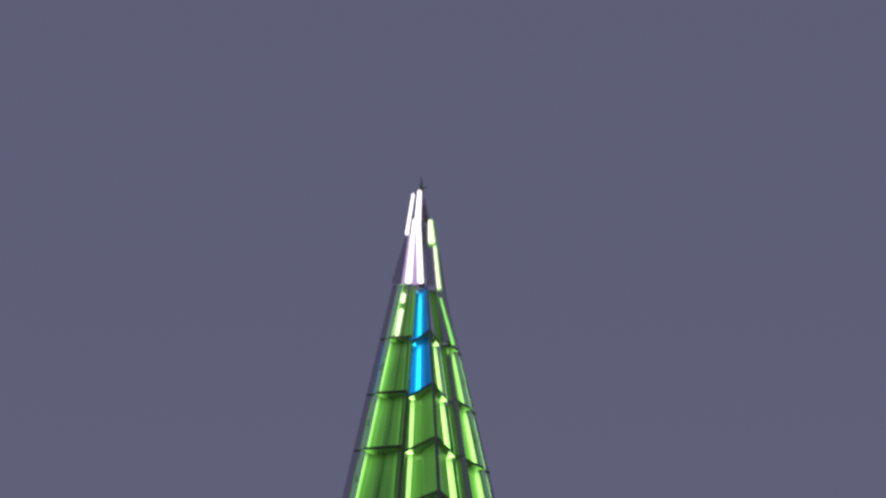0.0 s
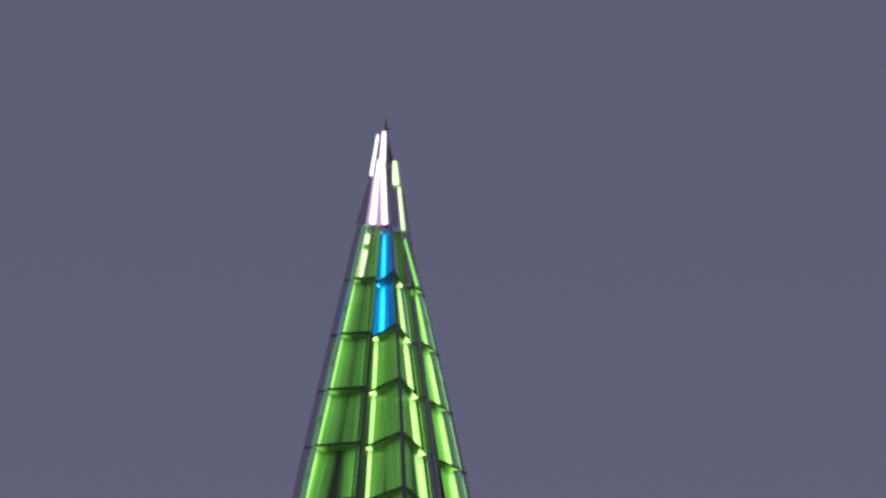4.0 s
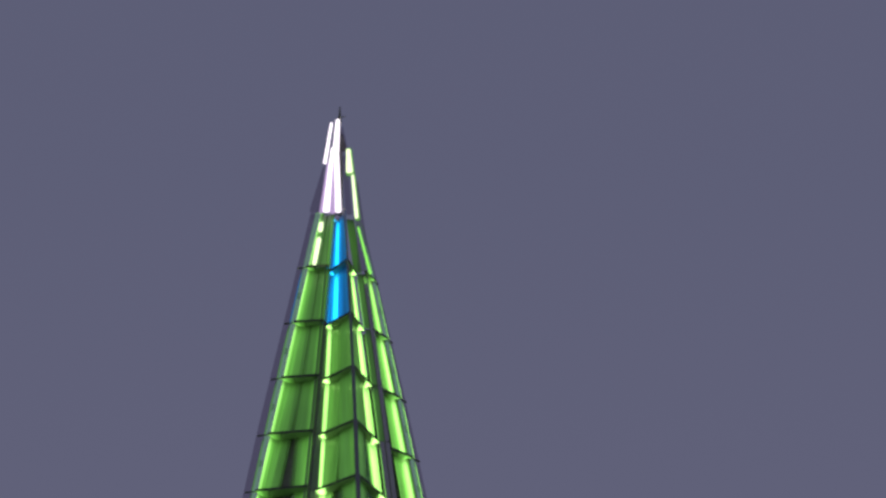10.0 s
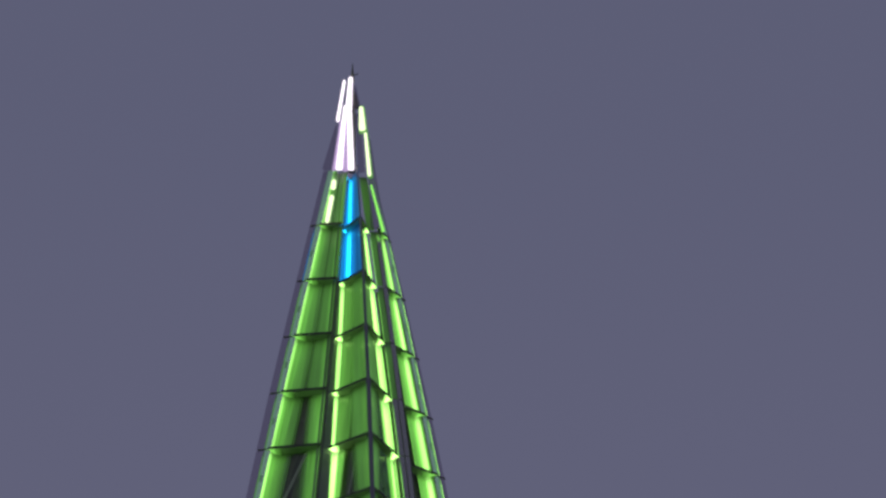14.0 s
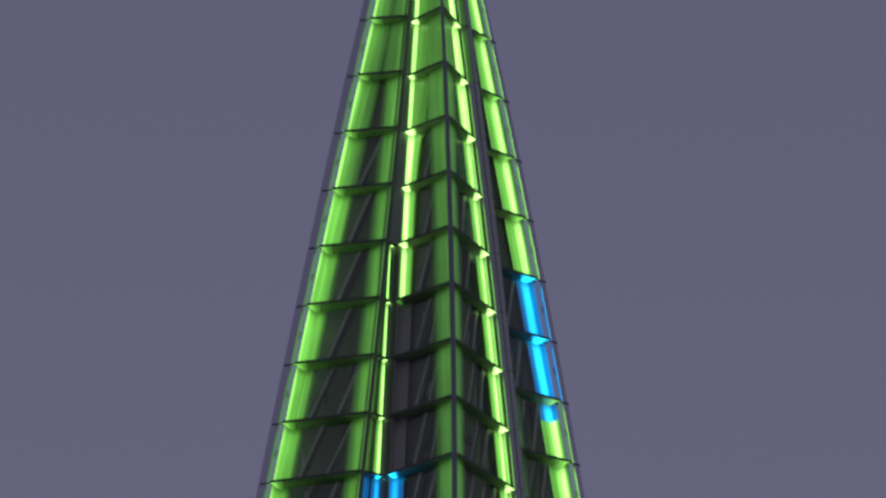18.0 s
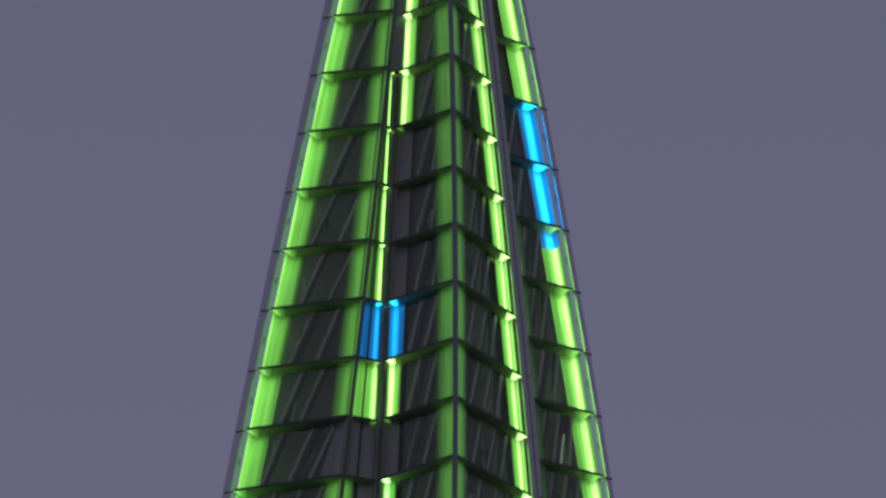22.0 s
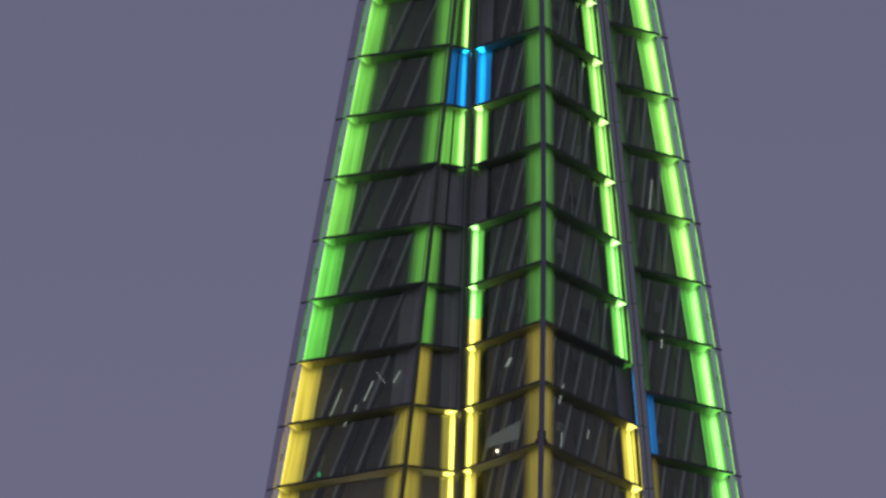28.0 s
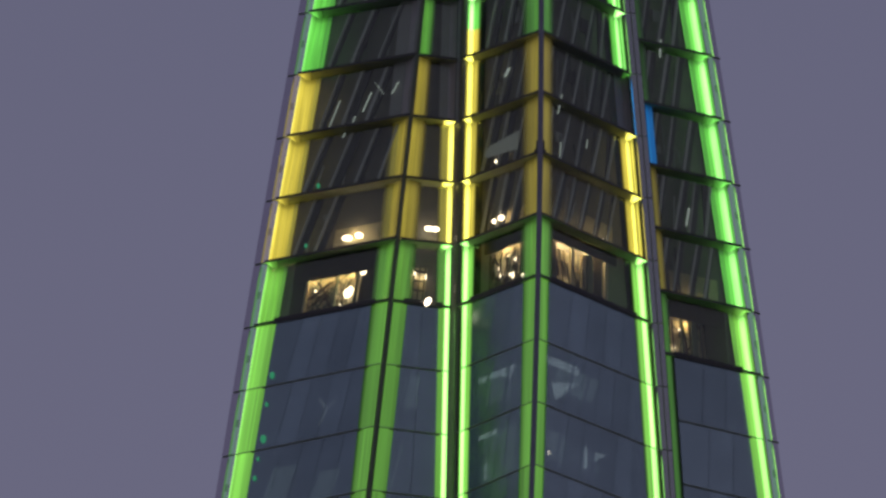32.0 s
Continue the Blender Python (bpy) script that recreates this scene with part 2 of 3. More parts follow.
def edge(name, k):
    """Plan position of an edge at storey k; below the last storey it runs on straight."""
    if name == "PL":
        return edge("AR", k) + Vector((0.42, 0.10))
    if name == "PR":
        return edge("BL", k) + Vector((-0.52, 0.35))
    a, b, c, d, e, f = EDGE[name]
    q = min(k, LAST)
    x, y = a + b * q + c * q * q, d + e * q + f * q * q
    if k > LAST:
        x += (b + 2 * c * q) * (k - q)
        y += (e + 2 * f * q) * (k - q)
    return Vector((x, y))


def axis(k):
    return Vector(((edge("L", k).x + edge("R", k).x) / 2, 605.5))


FACES = {"A": ("L", "AR"), "P": ("PL", "PR"), "B": ("BL", "N"), "C": ("N", "CR"), "D": ("DL", "R")}


def spot(face, k, s, out=0.0, side="l"):
    """A point on a face: s metres from its left (l) or right (r) edge at storey k, out metres proud of it."""
    a, b = (edge(e, k) for e in FACES[face])
    d = (b - a).normalized()
    nrm = Vector((d.y, -d.x))
    p = (a + d * s if side == "l" else b - d * s) + nrm * out
    return Vector((p.x, p.y, height(k)))


def width(face, k):
    a, b = (edge(e, k) for e in FACES[face])
    return (b - a).length


# ---- building helpers ----
def mesh_of(name, verts, faces, mat, uvs=None, back=None, fronts=0):
    me = bpy.data.meshes.new(name)
    me.from_pydata([tuple(v) for v in verts], [], faces)
    if uvs:
        layer = me.uv_layers.new()
        for lp in me.loops:
            layer.data[lp.index].uv = uvs[lp.vertex_index]
    me.materials.append(mat)
    if back:
        me.materials.append(back)
        for poly in me.polygons:
            poly.material_index = 0 if poly.index < fronts else 1
    me.update()
    return me


def part(name, me, parent, label=""):
    ob = new(name, me)
    ob.parent = parent
    if label:
        ob["label"] = label
    return ob


BOX = [(0, 1, 2, 3), (7, 6, 5, 4), (0, 4, 5, 1), (1, 5, 6, 2), (2, 6, 7, 3), (3, 7, 4, 0)]


def slab(name, face, k0, k1, s0, s1, o0, o1, mat, parent, side="l", lean=0.0, label=""):
    """A board on a face from storey k0 down to k1, between s0 and s1 along it and o0 and o1 out of it."""
    v = []
    for o in (o0, o1):
        for k, s in ((k0, s0), (k0, s1), (k1, s1), (k1, s0)):
            v.append(spot(face, k, s + (lean if k == k0 else 0.0), o, side))
    return part(name, mesh_of(name, v, BOX, mat, [(0.3, 0), (0.7, 0), (0.7, 1), (0.3, 1)] * 2), parent, label)


def bar(name, face, k0, k1, o0, o1, drop, mat, parent, over=(0.0, 0.0), label=""):
    """A level board along the whole face, hung from storey k0, drop metres tall."""
    v = []
    kb = k0 + drop / STOREY
    for o in (o0, o1):
        for k, side in ((k0, "l"), (k0, "r"), (kb, "r"), (kb, "l")):
            v.append(spot(face, k, -over[0 if side == "l" else 1], o, side))
    return part(name, mesh_of(name, v, BOX, mat), parent, label)


SEG = 9
SLAB = 0.15


def recess(face, k, side):
    """How far a lit edge steps back behind the glass line at storey k."""
    full = {"Al": 1.1, "Ar": 0.6, "Pl": 0.30, "Pr": 0.50, "Bl": 0.75, "Br": 0.45, "Cl": 0.32, "Cr": 1.0, "Dl": 0.25, "Dr": 1.1}[face + side]
    if k >= 20:
        return 0.10 * full
    return min(full, {"Br": 0.68, "Ar": 0.72, "Cl": 0.68}.get(face + side, 0.85) * (0.32 * width(face, k) + 0.1))


def sweep(u):
    """A lit edge sweeps back from the glass line over the outer half of its width, then runs level."""
    return 1 - (1 - min(1.0, u / 0.5)) ** 2


def column(name, face, k0, k1, s0, w, side, mat, parent, label="", rear=None):
    """A bowed diffuser w wide, from storey k0 to k1; u runs from the edge inwards."""
    v, uv, f = [], [], []
    for thick in (0.0, 0.05):
        for row, k in enumerate((k0, k1)):
            ww, sk, deep = w(k), s0[0] + s0[1] * k, recess(face, k0, side)
            for j in range(SEG + 1):
                u = j / SEG
                p = spot(face, k, sk + ww * u, -0.10, side)
                p.y += deep * sweep(u) - 0.03 * math.sin(math.pi * u) + thick
                v.append(p)
                uv.append((u, row * (k1 - k0) + k0 % 1 if k0 < 20 else 0.4 + 0.3 * row))
    nn = SEG + 1
    for j in range(SEG):
        f.append((j, j + 1, nn + j + 1, nn + j))
    for j in range(SEG):
        f.append((2 * nn + j, 3 * nn + j, 3 * nn + j + 1, 2 * nn + j + 1))
        f.append((j, 2 * nn + j, 2 * nn + j + 1, j + 1))
        f.append((nn + j, nn + j + 1, 3 * nn + j + 1, 3 * nn + j))
    return part(name, mesh_of(name, v, f, mat, uv, rear or DARK_STEEL, SEG), parent, label)


def disc(name, face, k, s, out, rx, rz, mat, parent, side="l"):
    """A small rounded lamp."""
    bm = bmesh.new()
    bmesh.ops.create_uvsphere(bm, u_segments=10, v_segments=6, radius=1.0)
    me = bpy.data.meshes.new(name)
    bm.to_mesh(me)
    bm.free()
    me.materials.append(mat)
    ob = part(name, me, parent)
    ob.matrix_basis = Matrix.Translation(spot(face, k, s, out, side)) @ Matrix.Diagonal((rx, 0.12, rz, 1))
    return ob


# ---- ground ----
me = mesh_of("ground", [(-4000, -4000, 0), (4000, -4000, 0), (4000, 4000, 0), (-4000, 4000, 0)], [(0, 1, 2, 3)], GROUND)
tagged(new("ground", me), "dark asphalt ground below the tower", "ground", kind="structure")

# ---- the tower ----
tower = tagged(new("skyscraper"), "tapering glass skyscraper with edges lit green, yellow and blue", "skyscraper")
tower.matrix_basis = Matrix.Identity(4)


facade = {}
FACE_LABEL = {
    "A": "broad dark glass facet with lit edges",
    "P": "narrow recessed glass facet with lit edges",
    "B": "dark glass facet beside the lit corner",
    "C": "dark glass facet turned from the corner",
    "D": "set-back dark glass facet with bright edge",
}
for fname in FACES:
    v, f = [], []
    ks = list(range({"P": 7, "C": 2, "D": 2}.get(fname, 0), LAST + 1))
    for k in ks:
        w_ = width(fname, k)
        deep = min(1.25, 0.32 * w_ + 0.2)
        trim = min(0.35, 0.15 * w_)
        # near the top the two corner facets are so oblique that their inner walls recede straight back
        turn = {"B": max(0.0, min(1.0, (k - 6) / 6))}.get(fname, 1.0)
        start, stop = {"B": (trim, turn * deep), "C": (1.3 * deep, trim)}.get(fname, (trim, trim))
        for d_ in (deep, deep + 0.15):
            for near, side in ((start, "l"), (stop, "r")):
                v.append(spot(fname, k, near, -d_ * turn, side) + Vector((0, d_ * (1 - turn), 0)))
    for j in range(len(ks) - 1):
        q = 4 * j
        f += [(q, q + 1, q + 5, q + 4), (q + 2, q + 6, q + 7, q + 3), (q, q + 4, q + 6, q + 2), (q + 1, q + 3, q + 7, q + 5)]
    f += [(0, 2, 3, 1), (q + 4, q + 5, q + 7, q + 6)]
    facade[fname] = part("facade", mesh_of("facade", v, f, CORE), tower, FACE_LABEL[fname])


# the sides that face away, and the shaft down to the street
def rear(k):
    c = axis(k)
    return Vector((c.x, 2 * c.y - edge("N", k).y + 2))


v, f = [], []
for k in (2.0, 5, 10, 15, 20, LAST, height(0) / STOREY):
    r_, m_, l_ = edge("R", k), rear(k), edge("L", k)
    c = axis(k)
    for p in (r_, m_, l_):
        if p is not m_:
            p = p + Vector((0.05 if p.x < c.x else -0.05, 0.2 + 1.25 * min(1.0, k / 8)))
        v.append((p.x, p.y, height(k)))
for j in range(6):
    q = 3 * j
    f += [(q, q + 1, q + 4, q + 3), (q + 1, q + 2, q + 5, q + 4)]
part("rear_wall", mesh_of("rear_wall", v, f, CLAD), tower)
v, f = [], []
ring = ("L", "AR", "PL", "PR", "BL", "N", "CR", "DL", "R")
for k in (LAST, 40, 60, height(0) / STOREY):
    for e in ring:
        p = edge(e, k)
        v.append((p.x, p.y, height(k)))
for j in range(3):
    for q in range(len(ring) - 1):
        o = j * len(ring) + q
        f.append((o, o + 1, o + 1 + len(ring), o + len(ring)))
part("lower_shaft", mesh_of("lower_shaft", v, f, CLAD), tower)

# ---- lit edges: face, side, offset, full width, then (from, to, hue, profile) ----
STRIPS = [
    ("A", "l", (0.04, 0.002), 1.32, ((0, 6, "green", "full"), (6, 12, "green", "soft"), (12, 14, "green", "crisp"), (14, 16, "mint", "crisp"), (16, 19, "yellow", "crisp"), (19, 24, "lime", "crisp"))),
    ("A", "r", (-0.28, 0.012), 1.3, ((0, 4, "green", "band"), (4, 13, "green", "flat"), (13, 14, "off", ""), (14, 15, "green", "flat"), (15, 17, "off", ""), (17, 19, "yellow", "flat"), (19, 24, "lime", "even"))),
    ("P", "l", (0.0, 0.0), 1.2, ((7, 11, "green", "low"), (11, 12, "blue", "glimmer"), (12, 13, "green", "sheet"), (13, 14, "off", ""), (14, 16, "green", "flat"), (16, 19, "yellow", "flat"), (19, 24, "lime", "even"))),
    ("P", "r", (0.0, 0.0), 0.95, ((7, 11, "green", "hot"), (11, 12, "blue", "tube"), (12, 13, "green", "wide"), (13, 17, "off", ""), (17, 19, "yellow", "thin"), (19, 24, "lime", "thin"))),
    ("B", "l", (-0.25, 0.013), 1.1, ((0, 2, "blue", "blaze"), (2, 5, "green", "beam"), (5, 8, "green", "hot"), (8, 11, "off", ""), (11, 12, "blue", "tube"), (12, 13, "green", "hot"), (13, 14, "off", ""), (14, 15, "mint", "hot"), (15, 19, "yellow", "hot"), (19, 24, "lime", "hot"))),
    ("B", "r", (0.06, 0.0), 1.75, ((0, 2, "blue", "rise"), (2, 5, "green", "panel"), (5, 16, "green", "mild"), (16, 19, "yellow", "mild"), (19, 24, "lime", "even"))),
    ("C", "l", (0.10, 0.0), 1.35, ((1, 4, "green", "band"), (4, 16, "green", "mild"), (16, 19, "yellow", "mild"), (19, 24, "lime", "even"))),
    ("C", "r", (0.0, 0.0), 1.35, ((1, 5, "green", "flare"), (5, 14, "green", "cord"), (14, 16, "mint", "cord"), (16, 17, "off", ""), (17, 19, "yellow", "cord"), (19, 24, "lime", "hot"))),
    ("D", "l", (0.2, 0.0), 0.5, ((9, 16, "green", "inner"), (16, 17, "blue", "glimmer"), (17, 19, "yellow", "low"), (19, 24, "green", "low"))),
    ("D", "r", (0.18, 0.0), 1.25, ((1, 7, "green", "wide"), (7, 9, "blue", "blaze"), (9, 14, "green", "wide"), (14, 19, "mint", "wide"), (19, 24, "lime", "wide"))),
]


def collar(face, k, s, w, side, mat, parent, prof):
    """A lit tray under the floor edge: pointed where it runs out past the edge, closed behind by the diffuser."""
    past = {"A": 0.20, "D": 0.28, "C": 0.26}.get(face, 0.06)
    reach = {"Al": 0.55, "Cr": 0.62, "Dr": 0.8, "Bl": 0.32 if k < 5 else 0.6, "Pr": 0.75}.get(face + side, 0.6)
    deep = recess(face, k, side)
    kk = k + 0.012
    front, back, uv = [], [], []
    for q in range(7):
        u = reach * q / 6
        a = spot(face, kk, s - past * (1 - q / 6) + w * u, 0.05, side)
        b = spot(face, kk, s + w * u, -0.10, side)
        b.y += deep * sweep(u) - 0.01
        front.append(a)
        back.append(b)
        uv.append((q / 6, 0.5))
    v = front + back
    v += [p + Vector((0, 0, 0.03)) for p in v]
    f = [(q, q + 1, 8 + q, 7 + q) for q in range(6)]
    n0 = len(f)
    f += [(14 + q, 21 + q, 22 + q, 15 + q) for q in range(6)] + [(q, 14 + q, 15 + q, q + 1) for q in range(6)] + [(7 + q, 8 + q, 22 + q, 21 + q) for q in range(6)]
    f += [(0, 7, 21, 14), (6, 20, 27, 13)]
    part("collar", mesh_of("collar", v, f, mat, uv * 4, DARK_STEEL, n0), parent)


SHARE = {"A": (0.82, 0.46), "P": (0.4, 0.6), "B": (0.85, 0.62), "C": (0.62, 0.62), "D": (0.35, 0.65)}
for fname, side, s0, full, runs in STRIPS:
    share = SHARE[fname][0 if side == "l" else 1]
    other = SHARE[fname][1 if side == "l" else 0]

    def wide(k, fname=fname, full=full, share=share, outer=max(0.0, -s0[0]) * 0.8, spread=(fname, side) in (("B", "l"), ("B", "r"), ("C", "l"))):
        room = max(0.1, width(fname, k) - 0.12)
        cap = full * (1.0 + 1.0 * max(0.0, min(1.0, (6 - k) / 3))) if spread else full
        return max(0.08, min(cap, room * share + outer))

    before = "off"
    for k0, k1, hue, prof in runs:
        if hue == "off" and before != "off" and fname + side in ("Bl", "Cr", "Pr"):
            collar(fname, k0, s0[0] + s0[1] * k0, wide(k0) * 0.7, side, lit(before, "collar"), facade[fname], prof)
        before = hue
        for k in range(k0, k1):
            mat = OFF if hue == "off" else lit(hue, prof)
            lab = "unlit grey diffuser" if hue == "off" else hue.replace("mint", "green").replace("lime", "yellow-green") + "-lit bowed diffuser"
            top, foot = (0.006, 0.015) if k < 20 else (0.0, 0.0)
            if k >= 20 and prof not in ("inner", "low"):
                sk = s0[0] + s0[1] * k
                slab("joint", fname, k - 0.007, k + 0.007, sk - 0.02, sk + wide(k) * 0.85, -0.09, -0.045, TRANSOM, facade[fname], side)
            if fname == "B" and side == "l" and k == 15:
                column("light_column", fname, k + top, k + 0.5, s0, wide, side, lit("mint", prof), facade[fname], label="green-lit bowed diffuser")
                top = 0.5
            if fname == "D" and side == "r" and k == 9:
                column("light_column", fname, k + top, k + 0.28, s0, wide, side, lit("blue", "blaze"), facade[fname], label="blue-lit bowed diffuser")
                top = 0.28
            column("light_column", fname, k + top, k + 1 - foot, s0, wide, side, mat, facade[fname], label=lab, rear=None if hue == "off" else diffuser_back(prof))
            if k < 20 and prof in ("soft", "crisp", "full", "hot", "cord", "flare", "wide", "blaze", "beam", "tube", "thin"):
                rim = "mint" if fname == "B" and side == "l" and k == 15 else hue
                cm = OFF if hue == "off" else lit(rim, "spark" if prof in ("hot", "cord", "flare", "blaze", "beam", "tube", "thin") else "bowl" if prof in ("soft", "crisp", "wide", "full") else "collar")
                collar(fname, k, s0[0] + s0[1] * k, wide(k), side, cm, facade[fname], prof)

# ---- floor edges, panes and struts, storey by storey ----
CLEAR = {"A": (1.5, 1.1), "P": (0.9, 0.8), "B": (1.2, 1.75), "C": (1.45, 1.5), "D": (1.1, 1.45)}
LAP = {"A": (0.1, 0.1), "P": (0.1, 0.1), "B": (0.1, 0.45), "C": (0.45, 0.1), "D": (0.4, 0.1)}
PAST = {"A": (0.04, 0.24), "P": (0.04, 0.04), "B": (0.22, 0.0), "C": (0.0, 0.1), "D": (0.04, 0.1)}
STEP = {"A": (1.5, 0.9), "P": (9.0, 0.0), "B": (1.25, 0.95), "C": (1.3, 1.0), "D": (1.05, 0.9)}


def transom(face, k, parent):
    """A floor edge: a thin lip along the glass line and a soffit that runs back from it."""
    w_ = width(face, k)
    dl, dr = PAST[face]
    deep = min(1.15, 0.32 * w_ + 0.1)
    plan = [spot(face, k, -dl, 0.06), spot(face, k, w_ + dr, 0.06)]
    for s_ in (w_ - min(0.25, 0.1 * w_), min(0.25, 0.1 * w_)):
        p = spot(face, k, s_, 0.0)
        p.y += deep
        plan.append(p)
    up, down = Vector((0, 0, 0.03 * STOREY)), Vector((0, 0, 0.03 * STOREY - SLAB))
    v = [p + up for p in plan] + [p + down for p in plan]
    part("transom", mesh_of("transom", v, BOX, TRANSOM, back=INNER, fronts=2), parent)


chance = random.Random(11)
for fname in FACES:
    first = 7 if fname == "P" else 1
    for k in range(first, LAST + 1):
        if k <= 20:
            transom(fname, k, facade[fname])
        else:
            bar("transom", fname, k, k, -0.14, -0.008, 0.10, DARK_STEEL, facade[fname], over=(0.3 - CLEAR[fname][0], 0.3 - CLEAR[fname][1]))
    for k in range(first, LAST):
        cl, cr = CLEAR[fname]
        gap = width(fname, k + 0.5) - cl - cr
        if gap < 0.2:
            continue
        if k < 20:
            v0 = [spot(fname, kk, ss, oo, sd) for oo in (-0.46, -0.43) for kk, ss, sd in ((k + 0.05, cl - 0.5, "l"), (k + 0.05, cr - 0.5, "r"), (k + 1, cr - 0.5, "r"), (k + 1, cl - 0.5, "l"))]
            part("glass_pane", mesh_of("glass_pane", v0, BOX, PANE), facade[fname])
            step, lean = STEP[fname]
            s = cl - (0.9 if fname in "CD" else 0.4) + (k * 0.37) % step * 0.3
            while s < cl + gap and k != 19:
                if s + 0.4 < cl + gap and not (k == 18 and fname == "A" and 3.9 < s < 6.6):
                    thick = chance.uniform(0.10, 0.20)
                    dark = chance.uniform(0.15, 0.5)
                    tip = lean * chance.uniform(0.85, 1.1)
                    slab("strut", fname, k + 0.06, k + 1.0, s, s + thick, -0.60, -0.50, STRUT, facade[fname], lean=min(tip, cl + gap + 0.1 - s))
                    slab("brace", fname, k + 0.06, k + 1.0, s + thick + 0.02, min(s + thick + dark, cl + gap + 0.1), -0.74, -0.62, INNER, facade[fname], lean=min(tip, max(0.0, cl + gap - 0.5 - s)))
                    for at in (0.25, 0.55, 0.8):
                        if chance.random() < 0.45 and s + at + 0.8 < cl + gap:
                            slab("tie", fname, k + chance.uniform(0.1, 0.6), k + chance.uniform(0.8, 1.0), s + at, s + at + chance.uniform(0.04, 0.09), -0.80, -0.75, chance.choice((STRUT, TRANSOM, INNER)), facade[fname], lean=chance.uniform(-0.35, 0.75))
                    if chance.random() < 0.3 and s + 1.3 < cl + gap:
                        at = k + chance.uniform(0.25, 0.6)
                        slab("duct", fname, at, at + chance.uniform(0.08, 0.25), s + 0.2, s + chance.uniform(0.7, 1.2), -0.95, -0.8, chance.choice((INNER, STRUT, TRANSOM)), facade[fname])
                s += step * chance.uniform(0.85, 1.15)
        else:
            el, er = LAP[fname]
            count = max(1, round((gap + 0.6) / 1.5))
            for j in range(count):
                v0 = []
                for oo in (-0.10, -0.02):
                    for kk, u in ((k + 0.03, j / count), (k + 0.03, (j + 1) / count), (k + 1, (j + 1) / count), (k + 1, j / count)):
                        w_ = width(fname, kk)
                        s = (cl - el) + (w_ - cl - cr + el + er) * u
                        if 0 < u < 1 and kk < k + 0.5:
                            s += STEP[fname][1] * 0.6
                        v0.append(spot(fname, kk, s + (0.012 if u == j / count else -0.012), oo))
                part("glass_pane", mesh_of("glass_pane", v0, BOX, CLAD_SEE), facade[fname])

# ---- glass fins that run on past the edges ----
FINS = [("A", "l", -0.78, -0.31, FIN), ("A", "l", -0.26, -0.02, EDGE_GLASS), ("A", "r", -0.42, -0.30, FIN), ("B", "l", -0.50, -0.34, FIN),
        ("D", "r", -0.64, -0.28, FIN), ("D", "r", -0.20, 0.10, EDGE_GLASS)]
for fname, side, s0, s1, mat in FINS:
    for k in range(0, LAST):
        v = []
        for oo in (-0.05, -0.01):
            for kk, ss in ((k + 0.01, s0), (k + 0.01, s1), (k + 0.99, s1), (k + 0.99, s0)):
                v.append(spot(fname, kk, ss * (0.72 + 0.28 * min(1.0, kk / 4)) if s0 < -0.5 else ss, oo, side))
        pane = mat
        if mat is EDGE_GLASS:
            pane = EDGE_BEIGE if fname == "A" and 16 <= k < 19 else EDGE_BLUE if fname == "D" and k in (7, 8) else mat
        part("fin", mesh_of("fin", v, BOX, pane), facade[fname])


def beside(name, ename, k0, k1, x0, x1, y0, y1, mat, parent):
    """A board next to an edge, set off from it in plan."""
    v = []
    for yy in (0.0, 0.04):
        for x, y, k in ((x0, y0, k0), (x1, y1, k0), (x1, y1, k1), (x0, y0, k1)):
            p = edge(ename, k)
            v.append((p.x + x, p.y + y + yy, height(k)))
    return part(name, mesh_of(name, v, BOX, mat, [(0.05, 0), (0.15, 0), (0.15, 1), (0.05, 1)] * 2), parent)


for k in range(0, LAST):
    # topmost panel and fins glow dim green, for light from the strip beside them
    if k == 0:
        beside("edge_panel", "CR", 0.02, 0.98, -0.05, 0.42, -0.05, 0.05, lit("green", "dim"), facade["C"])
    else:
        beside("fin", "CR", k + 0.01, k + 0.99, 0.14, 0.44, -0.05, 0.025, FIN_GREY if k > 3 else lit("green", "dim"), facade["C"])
        beside("fin", "CR", k + 0.01, k + 0.99, 0.47, 0.74, 0.03, 0.10, FIN_GREY, facade["C"])
        beside("fin_joint", "CR", k, k + 1, 0.43, 0.48, 0.0, 0.01, DARK_STEEL, facade["C"])
    if k > 0:
        hue = "green" if k < 16 or k > 18 else ("blue" if k == 16 else "yellow")
        beside("edge_light", "CR", k + 0.10, k + 1, 0.08, 0.13, -0.08, -0.08, lit(hue, "soft"), facade["C"])
        for q in (0.28, 0.46, 0.66):
            beside("fixing", "CR", k + q, k + q + 0.07, 0.0, 0.05, -0.10, -0.10, DARK_STEEL, facade["C"])
for fname, side in (("A", "l"), ("D", "r")):
    for k in range(1, LAST):
        slab("bracket", fname, k - 0.010, k + 0.014, -0.56 - 0.16 * min(1.0, k / 4), 0.0, -0.1, 0.0, DARK_STEEL, facade[fname], side)
        hue = "green"
        if fname == "A":
            hue = "yellow" if 16 <= k < 19 else ("blue" if k == 1 else "green")
        if fname == "D" and k in (7, 8):
            hue = "blue"
        s_ = {"A": -0.28, "D": -0.24}[fname]
        slab("edge_light", fname, k + 0.05, k + 1, s_ - 0.035, s_ + 0.035, -0.08, 0.0, lit(hue, "flat" if fname != "D" else "wide"), facade[fname], side)
        slab("fixing", fname, k + 0.45, k + 0.56, -0.22, -0.06, -0.14, -0.04, DARK_STEEL, facade[fname], side)
